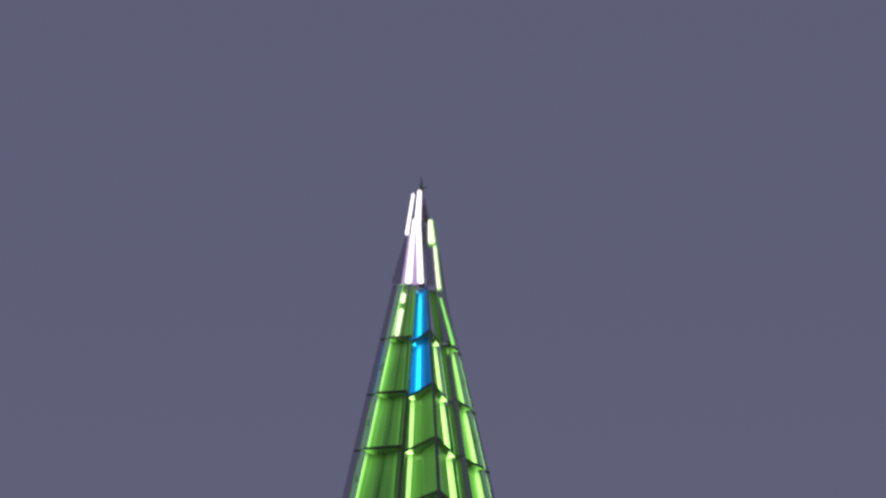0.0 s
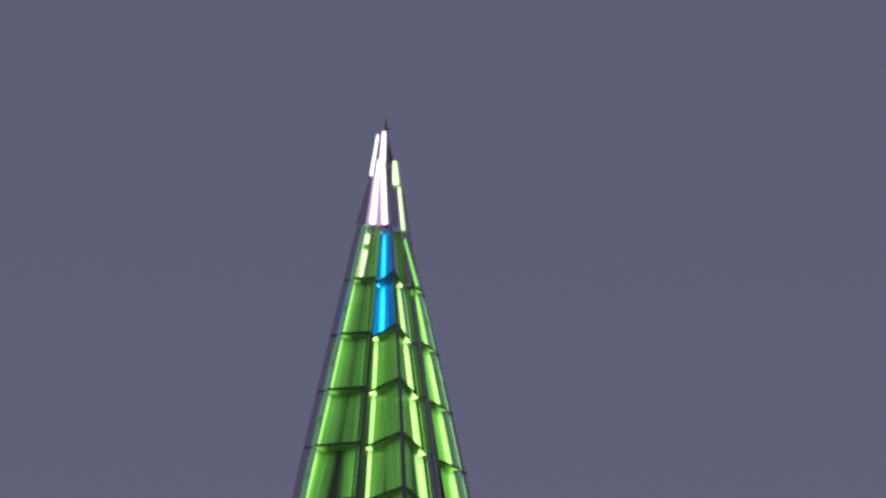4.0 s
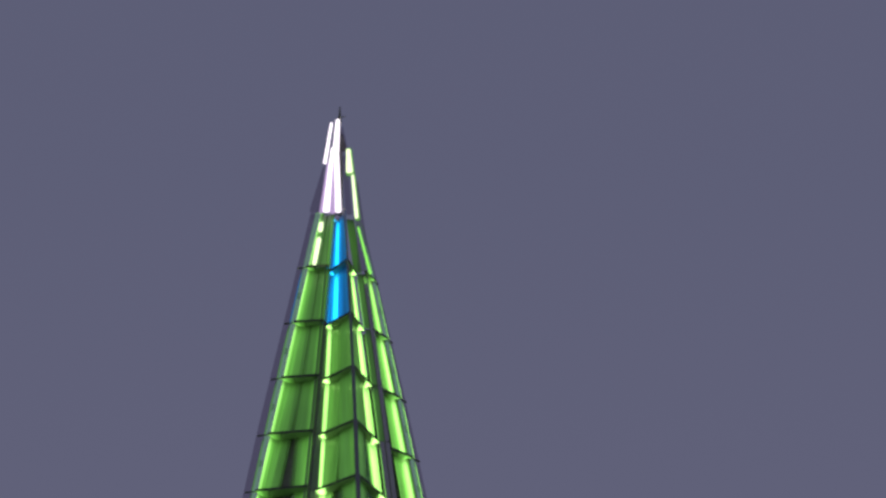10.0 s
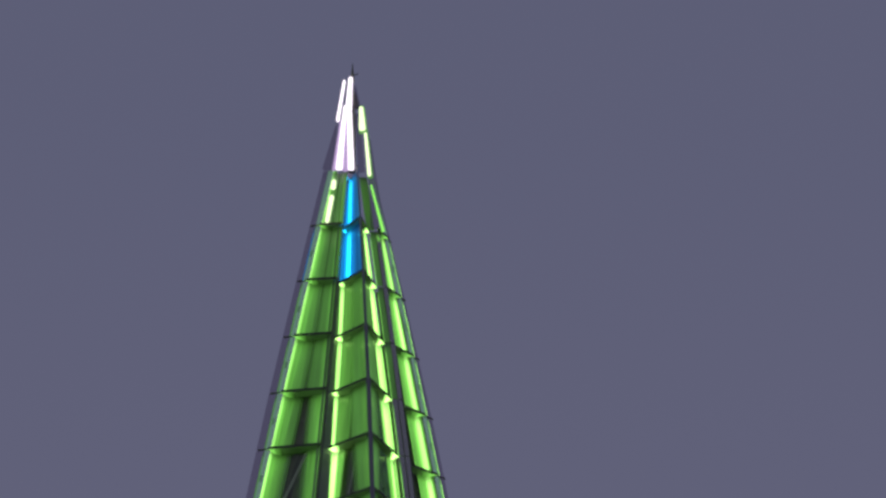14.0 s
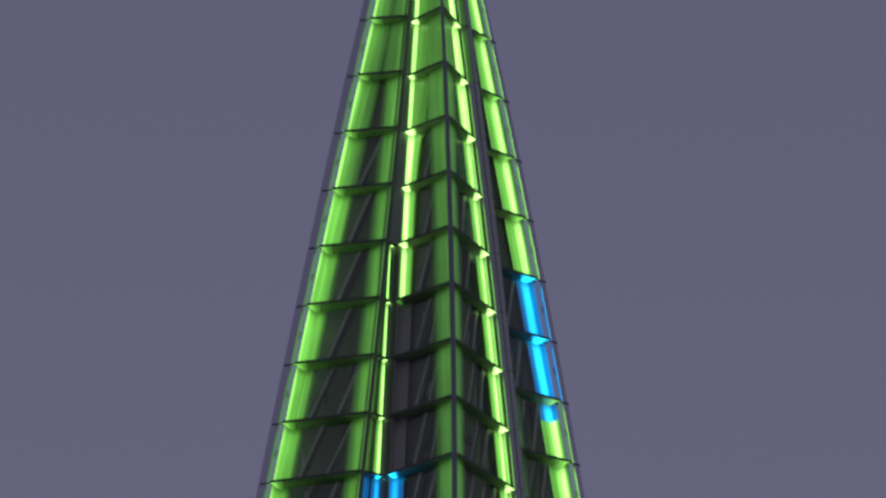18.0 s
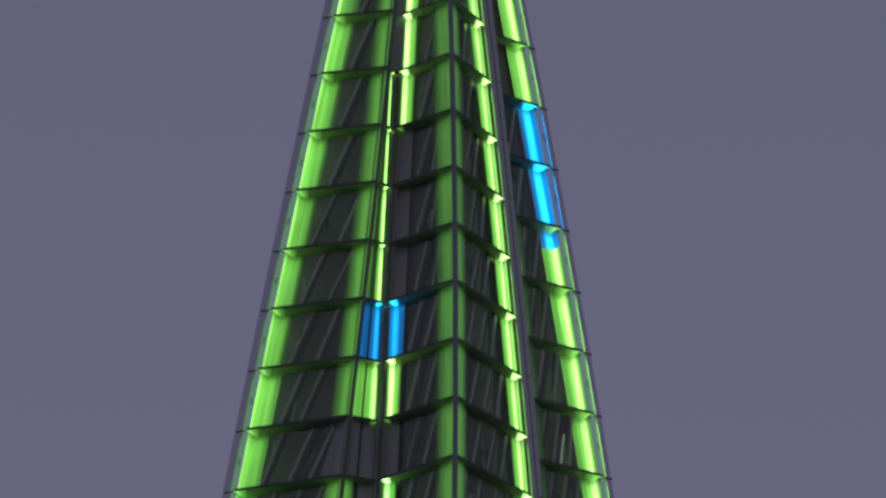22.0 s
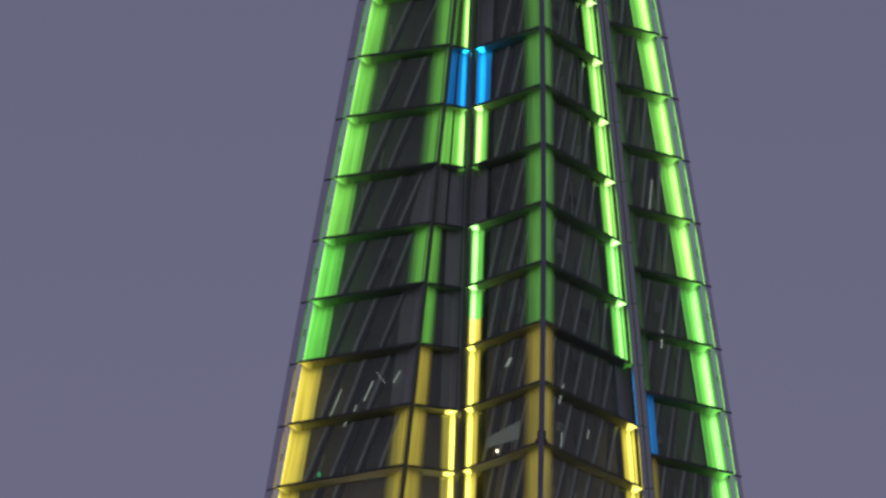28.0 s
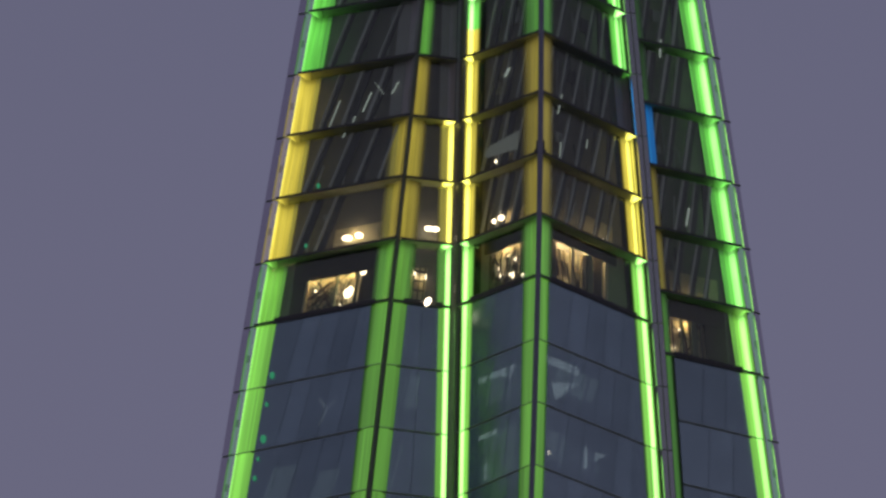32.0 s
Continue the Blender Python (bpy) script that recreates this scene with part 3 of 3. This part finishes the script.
for k in range(0, LAST):
    slab("corner_post", "B", k, k + 1, -0.05 - 0.05 * min(1, k / 4), 0.05 + 0.05 * min(1, k / 4), -0.02 - 0.08 * min(1, k / 7), 0.05 + 0.09 * min(1, k / 7), MULLION, facade["B"], "r")
    if k > 1:
        slab("edge_post", "A", k, k + 1, -0.34, -0.22, -0.10, 0.05, DARK_STEEL, facade["A"], "r")
        slab("edge_post", "B", k, k + 1, -0.34, -0.22, -0.10, 0.05, DARK_STEEL, facade["B"], "l")
    # recessed boards that close the slots between the facets
    for e0, e1, owner, start in (("AR", "PL", "P", 7), ("PR", "BL", "P", 7), ("AR", "BL", "B", 0), ("CR", "DL", "D", 3)):
        if k < start or (e1 == "BL" and e0 == "AR" and k >= 7):
            continue
        v = []
        for back in (0.16, 0.24):
            for kk, en in ((k, e0), (k, e1), (k + 1, e1), (k + 1, e0)):
                p = edge(en, kk)
                v.append((p.x, p.y + back, height(kk)))
        part("slot_panel", mesh_of("slot_panel", v, BOX, CORE if k > 16 else TRANSOM), facade[owner])

# ---- crown: white-lit blades above the last storey, a dark spike on top ----
crown = part("crown", mesh_of("crown", [(-0.1, 604.4, height(-1.0)), (0.3, 604.4, height(-1.0)), (0.1, 604.0, height(-1.5)), (0.0, 604.6, height(-1.5)), (-0.3, 604.4, height(0)), (0.3, 604.4, height(0)), (0.0, 603.8, height(0))],
                              [(0, 1, 2, 3), (4, 5, 1, 0), (4, 6, 1, 0), (5, 6, 2, 1), (0, 2, 6, 4), (3, 2, 1, 0)], CROWN_METAL), tower, "white-lit crown of glass blades")


def blade(name, x0, k0, x1, k1, y, w0, w1, mat, deep=0.12):
    """An upright plate with rounded corners."""
    rim = []
    for x, k, w, up in ((x0, k0, w0, 1), (x1, k1, w1, -1)):
        rnd = min(0.12, 0.45 * w)
        pts = [(-w / 2, rnd), (-w / 2 + rnd * 0.3, rnd * 0.3), (-w / 2 + rnd, 0), (w / 2 - rnd, 0), (w / 2 - rnd * 0.3, rnd * 0.3), (w / 2, rnd)]
        if up < 0:
            pts = pts[::-1]
        for dx, dz in pts:
            rim.append((x + dx, height(k + 0.045) - up * dz))
    n_ = len(rim)
    v = [(x, yy, z) for yy in (y, y + deep) for x, z in rim]
    f = [tuple(reversed(range(n_))), tuple(range(n_, 2 * n_))] + [(j, (j + 1) % n_, n_ + (j + 1) % n_, n_ + j) for j in range(n_)]
    return part(name, mesh_of(name, v, f, mat, [(0.1, 0.5)] * (2 * n_)), crown)


WHITE = lamp_glow("white_blade_light", (1.0, 0.9, 1.0), 1.6)
PALE = lamp_glow("pale_green_blade_light", (0.85, 1.0, 0.6), 1.5)
VIOLET = lamp_glow("violet_haze_glow", (0.42, 0.29, 0.54), 1.1)
blade("white_blade", -0.43, -1.54, -0.79, -0.82, 603.3, 0.17, 0.22, WHITE)
blade("white_blade", -0.05, -1.60, -0.15, -1.00, 603.3, 0.26, 0.40, WHITE)
blade("white_blade", -0.10, -1.00, 0.04, 0.02, 603.3, 0.30, 0.38, WHITE)
blade("white_blade", -0.36, -1.10, -0.68, 0.02, 603.3, 0.20, 0.42, WHITE)
# violet plates put the purple haze round the white blades into glowing shapes
blade("violet_haze_plate", -0.25, -1.00, -0.30, 0.02, 603.45, 0.16, 0.36, VIOLET)
blade("violet_haze_plate", -0.62, -0.85, -0.98, 0.02, 603.45, 0.10, 0.22, VIOLET)
blade("dark_blade", 0.22, -1.50, 0.36, -1.08, 603.6, 0.10, 0.40, FIN)
blade("dark_blade", 0.22, -1.40, 0.32, -1.10, 603.75, 0.10, 0.34, DARK_STEEL)
blade("dark_blade", 0.40, -1.0, 0.66, 0.02, 603.6, 0.30, 0.42, FIN)
blade("violet_fin", -0.86, -0.80, -1.30, 0.0, 603.5, 0.10, 0.75, FIN)
blade("pale_blade", 0.60, -1.07, 0.68, -0.66, 603.2, 0.24, 0.40, PALE)
blade("pale_blade", 0.88, -0.62, 1.14, 0.13, 603.2, 0.16, 0.22, PALE)
blade("green_blade", 1.26, 0.21, 2.00, 1.02, 603.8, 0.12, 0.18, lit("green", "soft"))
blade("violet_fin", 1.08, -0.6, 1.65, 0.95, 603.95, 0.25, 0.80, FIN)
blade("pale_blade", -0.97, 0.28, -1.02, 0.45, 602.6, 0.26, 0.28, PALE)
blade("pale_blade", -1.10, 0.55, -1.35, 1.02, 602.6, 0.28, 0.26, PALE)
# wider dim green plates added as a glowing halo round the pale blades
blade("green_blade", 0.64, -1.10, 0.74, -0.63, 603.36, 0.34, 0.52, lit("green", "flat"))
blade("green_blade", 0.92, -0.66, 1.20, 0.15, 603.36, 0.24, 0.34, lit("green", "flat"))
bm = bmesh.new()
bmesh.ops.create_cone(bm, segments=8, radius1=0.12, radius2=0.02, depth=1.2, cap_ends=True)
bmesh.ops.create_cone(bm, segments=6, radius1=0.03, radius2=0.03, depth=0.5, cap_ends=True, matrix=pose(0.1, 0, -0.15, 0, 70, 0))
me = bpy.data.meshes.new("spike")
bm.to_mesh(me)
bm.free()
me.materials.append(DARK_STEEL)
spike = part("spike", me, crown, "dark metal spike")
spike.matrix_basis = Matrix.Translation((0.06, 603.6, height(-1.66)))

# pale indoor surface, the lamp light on it put in as a faint glow
PALE_PANEL = solid("pale_indoor_panel", (0.5, 0.52, 0.5), 0.8)
PALE_PANEL.node_tree.nodes["Principled BSDF"].inputs["Emission Color"].default_value = (0.8, 0.82, 0.74, 1)
PALE_PANEL.node_tree.nodes["Principled BSDF"].inputs["Emission Strength"].default_value = 0.06
BULK = solid("dark_brown_panel", (0.10, 0.085, 0.06), 0.8)

# ---- viewing gallery: warm rooms behind the panes of the two lowest open storeys ----
ROOMS = [("A", 19.32, 19.95, 2.5, 6.0), ("A", 18.55, 18.95, 3.6, 7.0), ("P", 19.3, 19.9, 1.2, 2.1), ("B", 19.2, 19.9, 1.5, 4.2), ("B", 18.6, 18.95, 1.5, 4.2),
         ("C", 19.25, 19.95, 2.0, 4.9), ("C", 18.5, 18.95, 5.5, 8.2), ("D", 19.3, 19.92, 1.2, 4.6), ("D", 18.5, 18.95, 1.6, 5.0)]
for fname, k0, k1, s0, s1 in ROOMS:
    slab("room_wall", fname, k0, k1, s0, s1, -1.23, -1.17, ROOM, facade[fname], label="warm lit room wall")
LAMPS = [("A", 19.62, 5.25, 0.23, 0.42), ("A", 19.84, 4.95, 0.2, 0.14), ("A", 19.34, 6.05, 0.22, 0.20), ("A", 18.79, 4.85, 0.31, 0.16), ("A", 18.78, 5.6, 0.24, 0.15),
         ("P", 18.72, 1.75, 0.25, 0.13), ("P", 18.72, 2.15, 0.24, 0.12), ("P", 19.95, 1.98, 0.17, 0.29), ("B", 18.77, 2.15, 0.13, 0.12), ("B", 18.76, 2.75, 0.19, 0.15), ("B", 19.45, 3.5, 0.14, 0.14),
         ("B", 19.68, 3.3, 0.2, 0.16), ("B", 19.62, 2.3, 0.1, 0.1), ("B", 19.75, 4.2, 0.12, 0.1), ("C", 19.85, 3.5, 0.24, 0.18), ("C", 19.6, 5.9, 0.1, 0.1),
         ("D", 19.45, 2.0, 0.10, 0.08), ("C", 18.9, 6.4, 0.12, 0.1),
         ("A", 19.93, 3.1, 0.09, 0.06), ("A", 19.9, 3.7, 0.07, 0.06), ("A", 19.5, 3.0, 0.06, 0.05), ("A", 19.62, 4.4, 0.08, 0.05), ("B", 19.35, 2.9, 0.07, 0.06), ("B", 19.8, 2.0, 0.08, 0.07),
         ("B", 19.92, 2.7, 0.1, 0.06), ("B", 19.5, 2.1, 0.07, 0.06), ("P", 19.42, 1.35, 0.07, 0.12), ("P", 19.45, 2.0, 0.06, 0.12), ("C", 19.4, 4.3, 0.06, 0.06), ("D", 19.75, 1.5, 0.08, 0.08)]
for fname, k, s, rx, rz in LAMPS:
    ob = disc("gallery_lamp", fname, k, s, 0.2 - min(1.25, 0.32 * width(fname, k) + 0.2) if 19 < k < 19.94 else 0.05 if k > 19 else -0.55, rx, rz, WARM, None)
    ob.matrix_basis = Matrix.Translation(ob.matrix_basis.translation) @ pose(0, 0, 0, 0, 32 if rz > 0.25 else 0, 0) @ Matrix.Diagonal((rx, 0.23, rz, 1))
    tagged(ob, "small warm glowing lamp in the viewing gallery behind glass", "lamp", group="gallery lamps")
for fname, k, s, watts in (("A", 19.30, 2.9, 26), ("A", 19.30, 4.2, 32), ("A", 19.30, 5.4, 52), ("B", 19.19, 2.6, 28), ("B", 19.19, 3.6, 16), ("C", 19.15, 3.3, 50), ("C", 19.15, 4.5, 65), ("C", 19.15, 5.8, 40), ("D", 19.24, 2.6, 70), ("P", 19.5, 1.6, 7), ("A", 18.7, 5.0, 14), ("P", 18.7, 1.9, 5), ("B", 18.7, 2.7, 7), ("C", 18.85, 6.8, 2.5), ("D", 18.85, 3.0, 2)):
    bulb = bpy.data.lights.new("room_light", "POINT")
    bulb.energy, bulb.color, bulb.shadow_soft_size = watts, (1.0, 0.74, 0.42), 0.05
    ob = new("room_light", bulb)
    ob.parent = facade[fname]
    ob.location = spot(fname, k, s, -0.82)
# dark bulkheads and side panels round the lit rooms
for fname, k0, k1, s0, s1, o in (("A", 19.012, 19.36, 1.6, 6.9, -0.72), ("A", 19.1, 20, 1.5, 2.5, -0.98), ("A", 19.1, 20, 6.0, 7.2, -0.99), ("B", 19.012, 19.24, 1.2, 4.6, -0.72), ("B", 19.1, 20, 3.9, 5.6, -0.98),
                                 ("C", 19.012, 19.2, 1.6, 8.0, -0.72), ("C", 19.1, 20, 1.4, 2.75, -0.93), ("C", 19.1, 20, 6.2, 6.9, -0.96), ("D", 19.012, 19.3, 1.0, 5.0, -0.72), ("D", 19.1, 20, 3.7, 5.2, -0.96)):
    slab("bulkhead", fname, k0, k1, s0, s1, o - 0.05, o, BULK, facade[fname])
# dark tracery and cream posts in front of the room walls
for fname, k0, k1, s, w, mat in (("A", 19.3, 20, 2.5, 0.12, ROOM), ("A", 19.3, 20, 4.45, 0.10, DARK_STEEL), ("A", 19.2, 20, 5.8, 0.10, DARK_STEEL), ("C", 19.2, 20, 3.9, 0.35, ROOM),
                                 ("C", 19.25, 20, 4.9, 0.30, ROOM), ("C", 19.2, 20, 5.4, 0.5, DARK_STEEL), ("C", 19.2, 20, 7.0, 0.25, ROOM), ("D", 19.2, 20, 1.9, 0.12, DARK_STEEL), ("D", 19.2, 20, 2.6, 0.4, DARK_STEEL)):
    slab("room_post", fname, k0, k1, s, s + w, -0.95, -0.75, mat, facade[fname])
for j in range(14):
    slab("tracery", "A", 19.4 + 0.04 * (j % 4), 19.97, 2.9 + 0.16 * j, 2.94 + 0.16 * j, -1.05, -1.02, BULK, facade["A"], lean=0.9 * math.sin(4.1 * j + 0.5))
    slab("tracery", "B", 19.26 + 0.05 * (j % 3), 19.97, 1.5 + 0.18 * j, 1.58 + 0.18 * j, -0.9, -0.86, BULK, facade["B"], lean=0.7 * math.sin(2.9 * j))
    if j % 3 == 0:
        slab("tracery", "D", 19.32, 19.97, 1.3 + 0.17 * j, 1.42 + 0.17 * j, -0.9, -0.86, BULK, facade["D"], lean=0.3 * math.sin(2.9 * j))
        slab("tracery", "C", 19.5, 19.97, 2.5 + 0.22 * j, 2.56 + 0.22 * j, -0.72, -0.68, BULK, facade["C"], lean=0.5 * math.sin(1.9 * j))
for j in range(9):
    slab("tracery", "A", 19.45 + 0.05 * (j % 3), 19.97, 3.0 + 0.3 * j, 3.05 + 0.3 * j, -0.92, -0.88, DARK_STEEL, facade["A"], lean=0.5 * math.sin(2.3 * j))
    slab("tracery", "B", 19.3 + 0.05 * (j % 3), 19.97, 1.6 + 0.3 * j, 1.65 + 0.3 * j, -0.92, -0.88, DARK_STEEL, facade["B"], lean=0.4 * math.sin(1.7 * j + 1))
for fname, s0, s1, count in (("A", 2.6, 5.6, 13), ("B", 1.4, 3.9, 12), ("C", 2.9, 6.2, 7), ("D", 1.2, 3.7, 9)):
    for j in range(count):
        a = s0 + (s1 - s0) * chance.random()
        k_ = chance.uniform(19.3, 19.75)
        tilt = chance.uniform(0.35, 1.1) * chance.choice((-1, 1))
        tilt = max(s0 - a, min(s1 - a, tilt))
        slab("tracery", fname, k_, k_ + chance.uniform(0.1, 0.24), a, a + chance.uniform(0.05, 0.12), -1.01, -0.98, chance.choice((BULK, DARK_STEEL)), facade[fname], lean=tilt)
    for j in range(count // 2):
        a = s0 + (s1 - s0 - 0.6) * chance.random()
        k_ = chance.uniform(19.4, 19.85)
        slab("shelf", fname, k_, k_ + chance.uniform(0.05, 0.14), a, a + chance.uniform(0.2, 0.6), -1.12, -1.07, BULK, facade[fname])
# slanted dark boards added as the shade between diagonal falls of light
for a, k_, dk, w_, tilt in ((2.65, 19.42, 0.22, 0.35, 1.3), (3.0, 19.55, 0.2, 0.12, 0.9), (4.0, 19.38, 0.3, 0.16, -0.9), (4.3, 19.6, 0.25, 0.12, -0.6), (4.9, 19.42, 0.4, 0.1, 0.5)):
    slab("tracery", "A", k_, k_ + dk, a, a + w_, -0.90, -0.87, BULK, facade["A"], lean=tilt)
# small glowing boards behind the panes, painting cool highlights on the struts
for fname, k, s, w, dk, lean in (("A", 16.45, 4.3, 0.16, 0.30, 0.35), ("A", 16.8, 3.7, 0.12, 0.18, 0.2), ("A", 16.35, 6.0, 0.14, 0.18, 0.3), ("A", 16.3, 5.5, 0.06, 0.22, -0.7), ("A", 16.5, 2.2, 0.12, 0.5, 0.5),
                                 ("A", 17.05, 3.3, 0.14, 0.07, 0.1), ("C", 16.8, 2.2, 0.12, 0.35, 0.4), ("C", 17.6, 2.4, 0.08, 0.25, 0.1),
                                 ("C", 17.35, 4.9, 0.10, 0.15, 0.1), ("B", 16.35, 2.6, 0.4, 0.12, 0.3), ("D", 14.85, 1.8, 0.15, 0.3, 0.2), ("D", 17.5, 2.6, 0.2, 0.3, 0.3), ("D", 12.4, 1.9, 0.1, 0.5, 0.4)):
    slab("glint", fname, k, k + dk, s, s + w * 0.6, -0.52, -0.48, COOL, facade[fname], lean=lean)
# pale indoor panel, made to glow where a lamp lights it
v = [spot("B", kk, ss, oo) for oo in (-0.49, -0.475) for kk, ss in ((17.54, 1.3), (17.44, 4.0), (17.74, 4.0), (17.70, 1.3))]
part("pale_panel", mesh_of("pale_panel", v, BOX, PALE_PANEL), facade["B"], "pale indoor panel with faint added glow")
disc("lamp", "B", 17.80, 2.15, -0.6, 0.12, 0.10, WARM, facade["B"])
# small dark clips on the corner post
for fname, side in (("B", "r"), ("C", "l")):
    slab("clip", fname, 17.80, 18.0, 0.16, 0.26, 0.02, 0.10, INNER, facade[fname], side)
    slab("clip", fname, 17.93, 18.0, 0.10, 0.42, 0.02, 0.10, INNER, facade[fname], side)
# arched cream ribs in the corner gallery
for s_, top_, bend_ in ((2.9, 19.3, 1.1), (3.3, 19.28, 0.8)):
    for j in range(5):
        a0, a1 = j / 5, (j + 1) / 5
        slab("room_post", "C", top_ + 0.6 * a0, top_ + 0.6 * a1, s_ + bend_ * a1 ** 2, s_ + bend_ * a1 ** 2 + 0.13, -0.92, -0.84, ROOM, facade["C"], lean=-bend_ * (a1 ** 2 - a0 ** 2))
# a cage ladder in the recessed gallery
for j in range(3):
    slab("room_post", "P", 19.3, 19.85, 1.25 + 0.32 * j, 1.31 + 0.32 * j, -0.90, -0.86, BULK, facade["P"])
    slab("room_post", "P", 19.38 + 0.15 * j, 19.41 + 0.15 * j, 1.25, 1.95, -0.86, -0.84, BULK, facade["P"])

for k, s, r in ((17.9, 2.6, 0.16), (18.85, 2.5, 0.14), (20.85, 1.75, 0.22), (21.3, 1.7, 0.14), (21.85, 1.9, 0.26), (22.15, 1.75, 0.12), (22.45, 1.75, 0.16)):
    tagged(disc("bead_lamp", "A", k, s, 0.0, r * 0.7, r, BEAD, None), "small dim green lamp against the dark facade glass", "lamp", group="green bead lamps")
# sills below the gallery
for fname in FACES:
    cl, cr = CLEAR[fname]
    w_ = width(fname, 20)
    slab("sill", fname, 19.93, 20.02, cl - 0.3, w_ - cr + 0.3, -0.12, 0.02, INNER, facade[fname])
    slab("sill_rail", fname, 19.90, 19.915, cl - 0.2, w_ - cr + 0.2, -0.30, -0.26, STRUT, facade[fname])


def wedge(name, face, corners, out, mat):
    """A flat three-cornered piece behind the glass; corners as storey and distance along the face."""
    v = [spot(face, k, s_, o) for o in (out, out - 0.06) for k, s_ in corners]
    f = [(0, 1, 2), (5, 4, 3), (0, 3, 4, 1), (1, 4, 5, 2), (2, 5, 3, 0)]
    part(name, mesh_of(name, v, f, mat), facade[face])


# pale ceilings behind the closed glass
for fname, k, s0, s1, dk in (("B", 21.22, 1.3, 4.4, 0.09), ("B", 22.14, 1.4, 3.0, 0.07), ("C", 21.15, 1.4, 4.3, 0.12), ("C", 22.36, 5.0, 5.2, 0.34), ("B", 22.62, 2.0, 2.3, 0.25)):
    slab("ceiling_strip", fname, k, k + dk, s0, s1, -0.5, -0.45, CEILING, facade[fname])
wedge("ceiling_strip", "C", ((21.55, 2.0), (21.40, 4.3), (21.80, 2.4)), -0.45, CEILING)
wedge("ceiling_strip", "C", ((22.38, 5.9), (22.36, 6.9), (22.52, 5.9)), -0.45, CEILING)
wedge("ceiling_strip", "B", ((21.30, 3.2), (21.30, 4.4), (21.42, 3.9)), -0.45, CEILING)
disc("lamp", "C", 22.70, 1.7, -0.3, 0.10, 0.12, WARM, facade["C"])

# dark braces behind the closed glass
for fname, k0, k1, s, lean in (("B", 20.1, 21.95, 1.6, 1.5), ("B", 21.1, 22.9, 2.9, 1.1), ("C", 20.95, 21.95, 3.0, 0.9), ("C", 21.0, 21.95, 4.4, 0.9), ("C", 22.05, 22.95, 2.2, 0.7), ("C", 22.05, 22.95, 5.2, 0.8), ("P", 20.1, 22.0, 1.0, 0.9), ("A", 22.1, 23.0, 4.4, 0.5)):
    slab("brace", fname, k0, k1, s, s + 0.14, -0.40, -0.34, BULK, facade[fname], lean=lean)
# pale glowing boards drawn in place of reflections in the closed glass
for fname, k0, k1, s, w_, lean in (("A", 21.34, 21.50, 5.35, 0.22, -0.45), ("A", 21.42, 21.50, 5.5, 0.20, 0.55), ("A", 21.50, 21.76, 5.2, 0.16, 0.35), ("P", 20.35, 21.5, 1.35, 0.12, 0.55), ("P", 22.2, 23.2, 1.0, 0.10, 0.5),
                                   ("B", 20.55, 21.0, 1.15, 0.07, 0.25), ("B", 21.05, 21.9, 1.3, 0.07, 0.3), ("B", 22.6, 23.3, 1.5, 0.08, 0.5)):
    slab("pale_streak", fname, k0, k1, s, s + w_, -0.46, -0.42, COOL if fname == "A" else PALE_GLOW, facade[fname], lean=lean)
# soffits behind the closed glass, the light on them put in as glow
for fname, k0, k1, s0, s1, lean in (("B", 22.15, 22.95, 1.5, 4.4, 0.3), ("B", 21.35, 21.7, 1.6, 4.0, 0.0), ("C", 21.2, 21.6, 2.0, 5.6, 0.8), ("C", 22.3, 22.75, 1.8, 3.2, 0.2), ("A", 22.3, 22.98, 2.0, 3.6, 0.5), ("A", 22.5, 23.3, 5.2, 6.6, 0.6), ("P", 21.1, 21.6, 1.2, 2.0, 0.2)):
    slab("soffit", fname, k0, k1, s0, s1, -0.62, -0.56, PALE_GLOW, facade[fname], lean=lean)
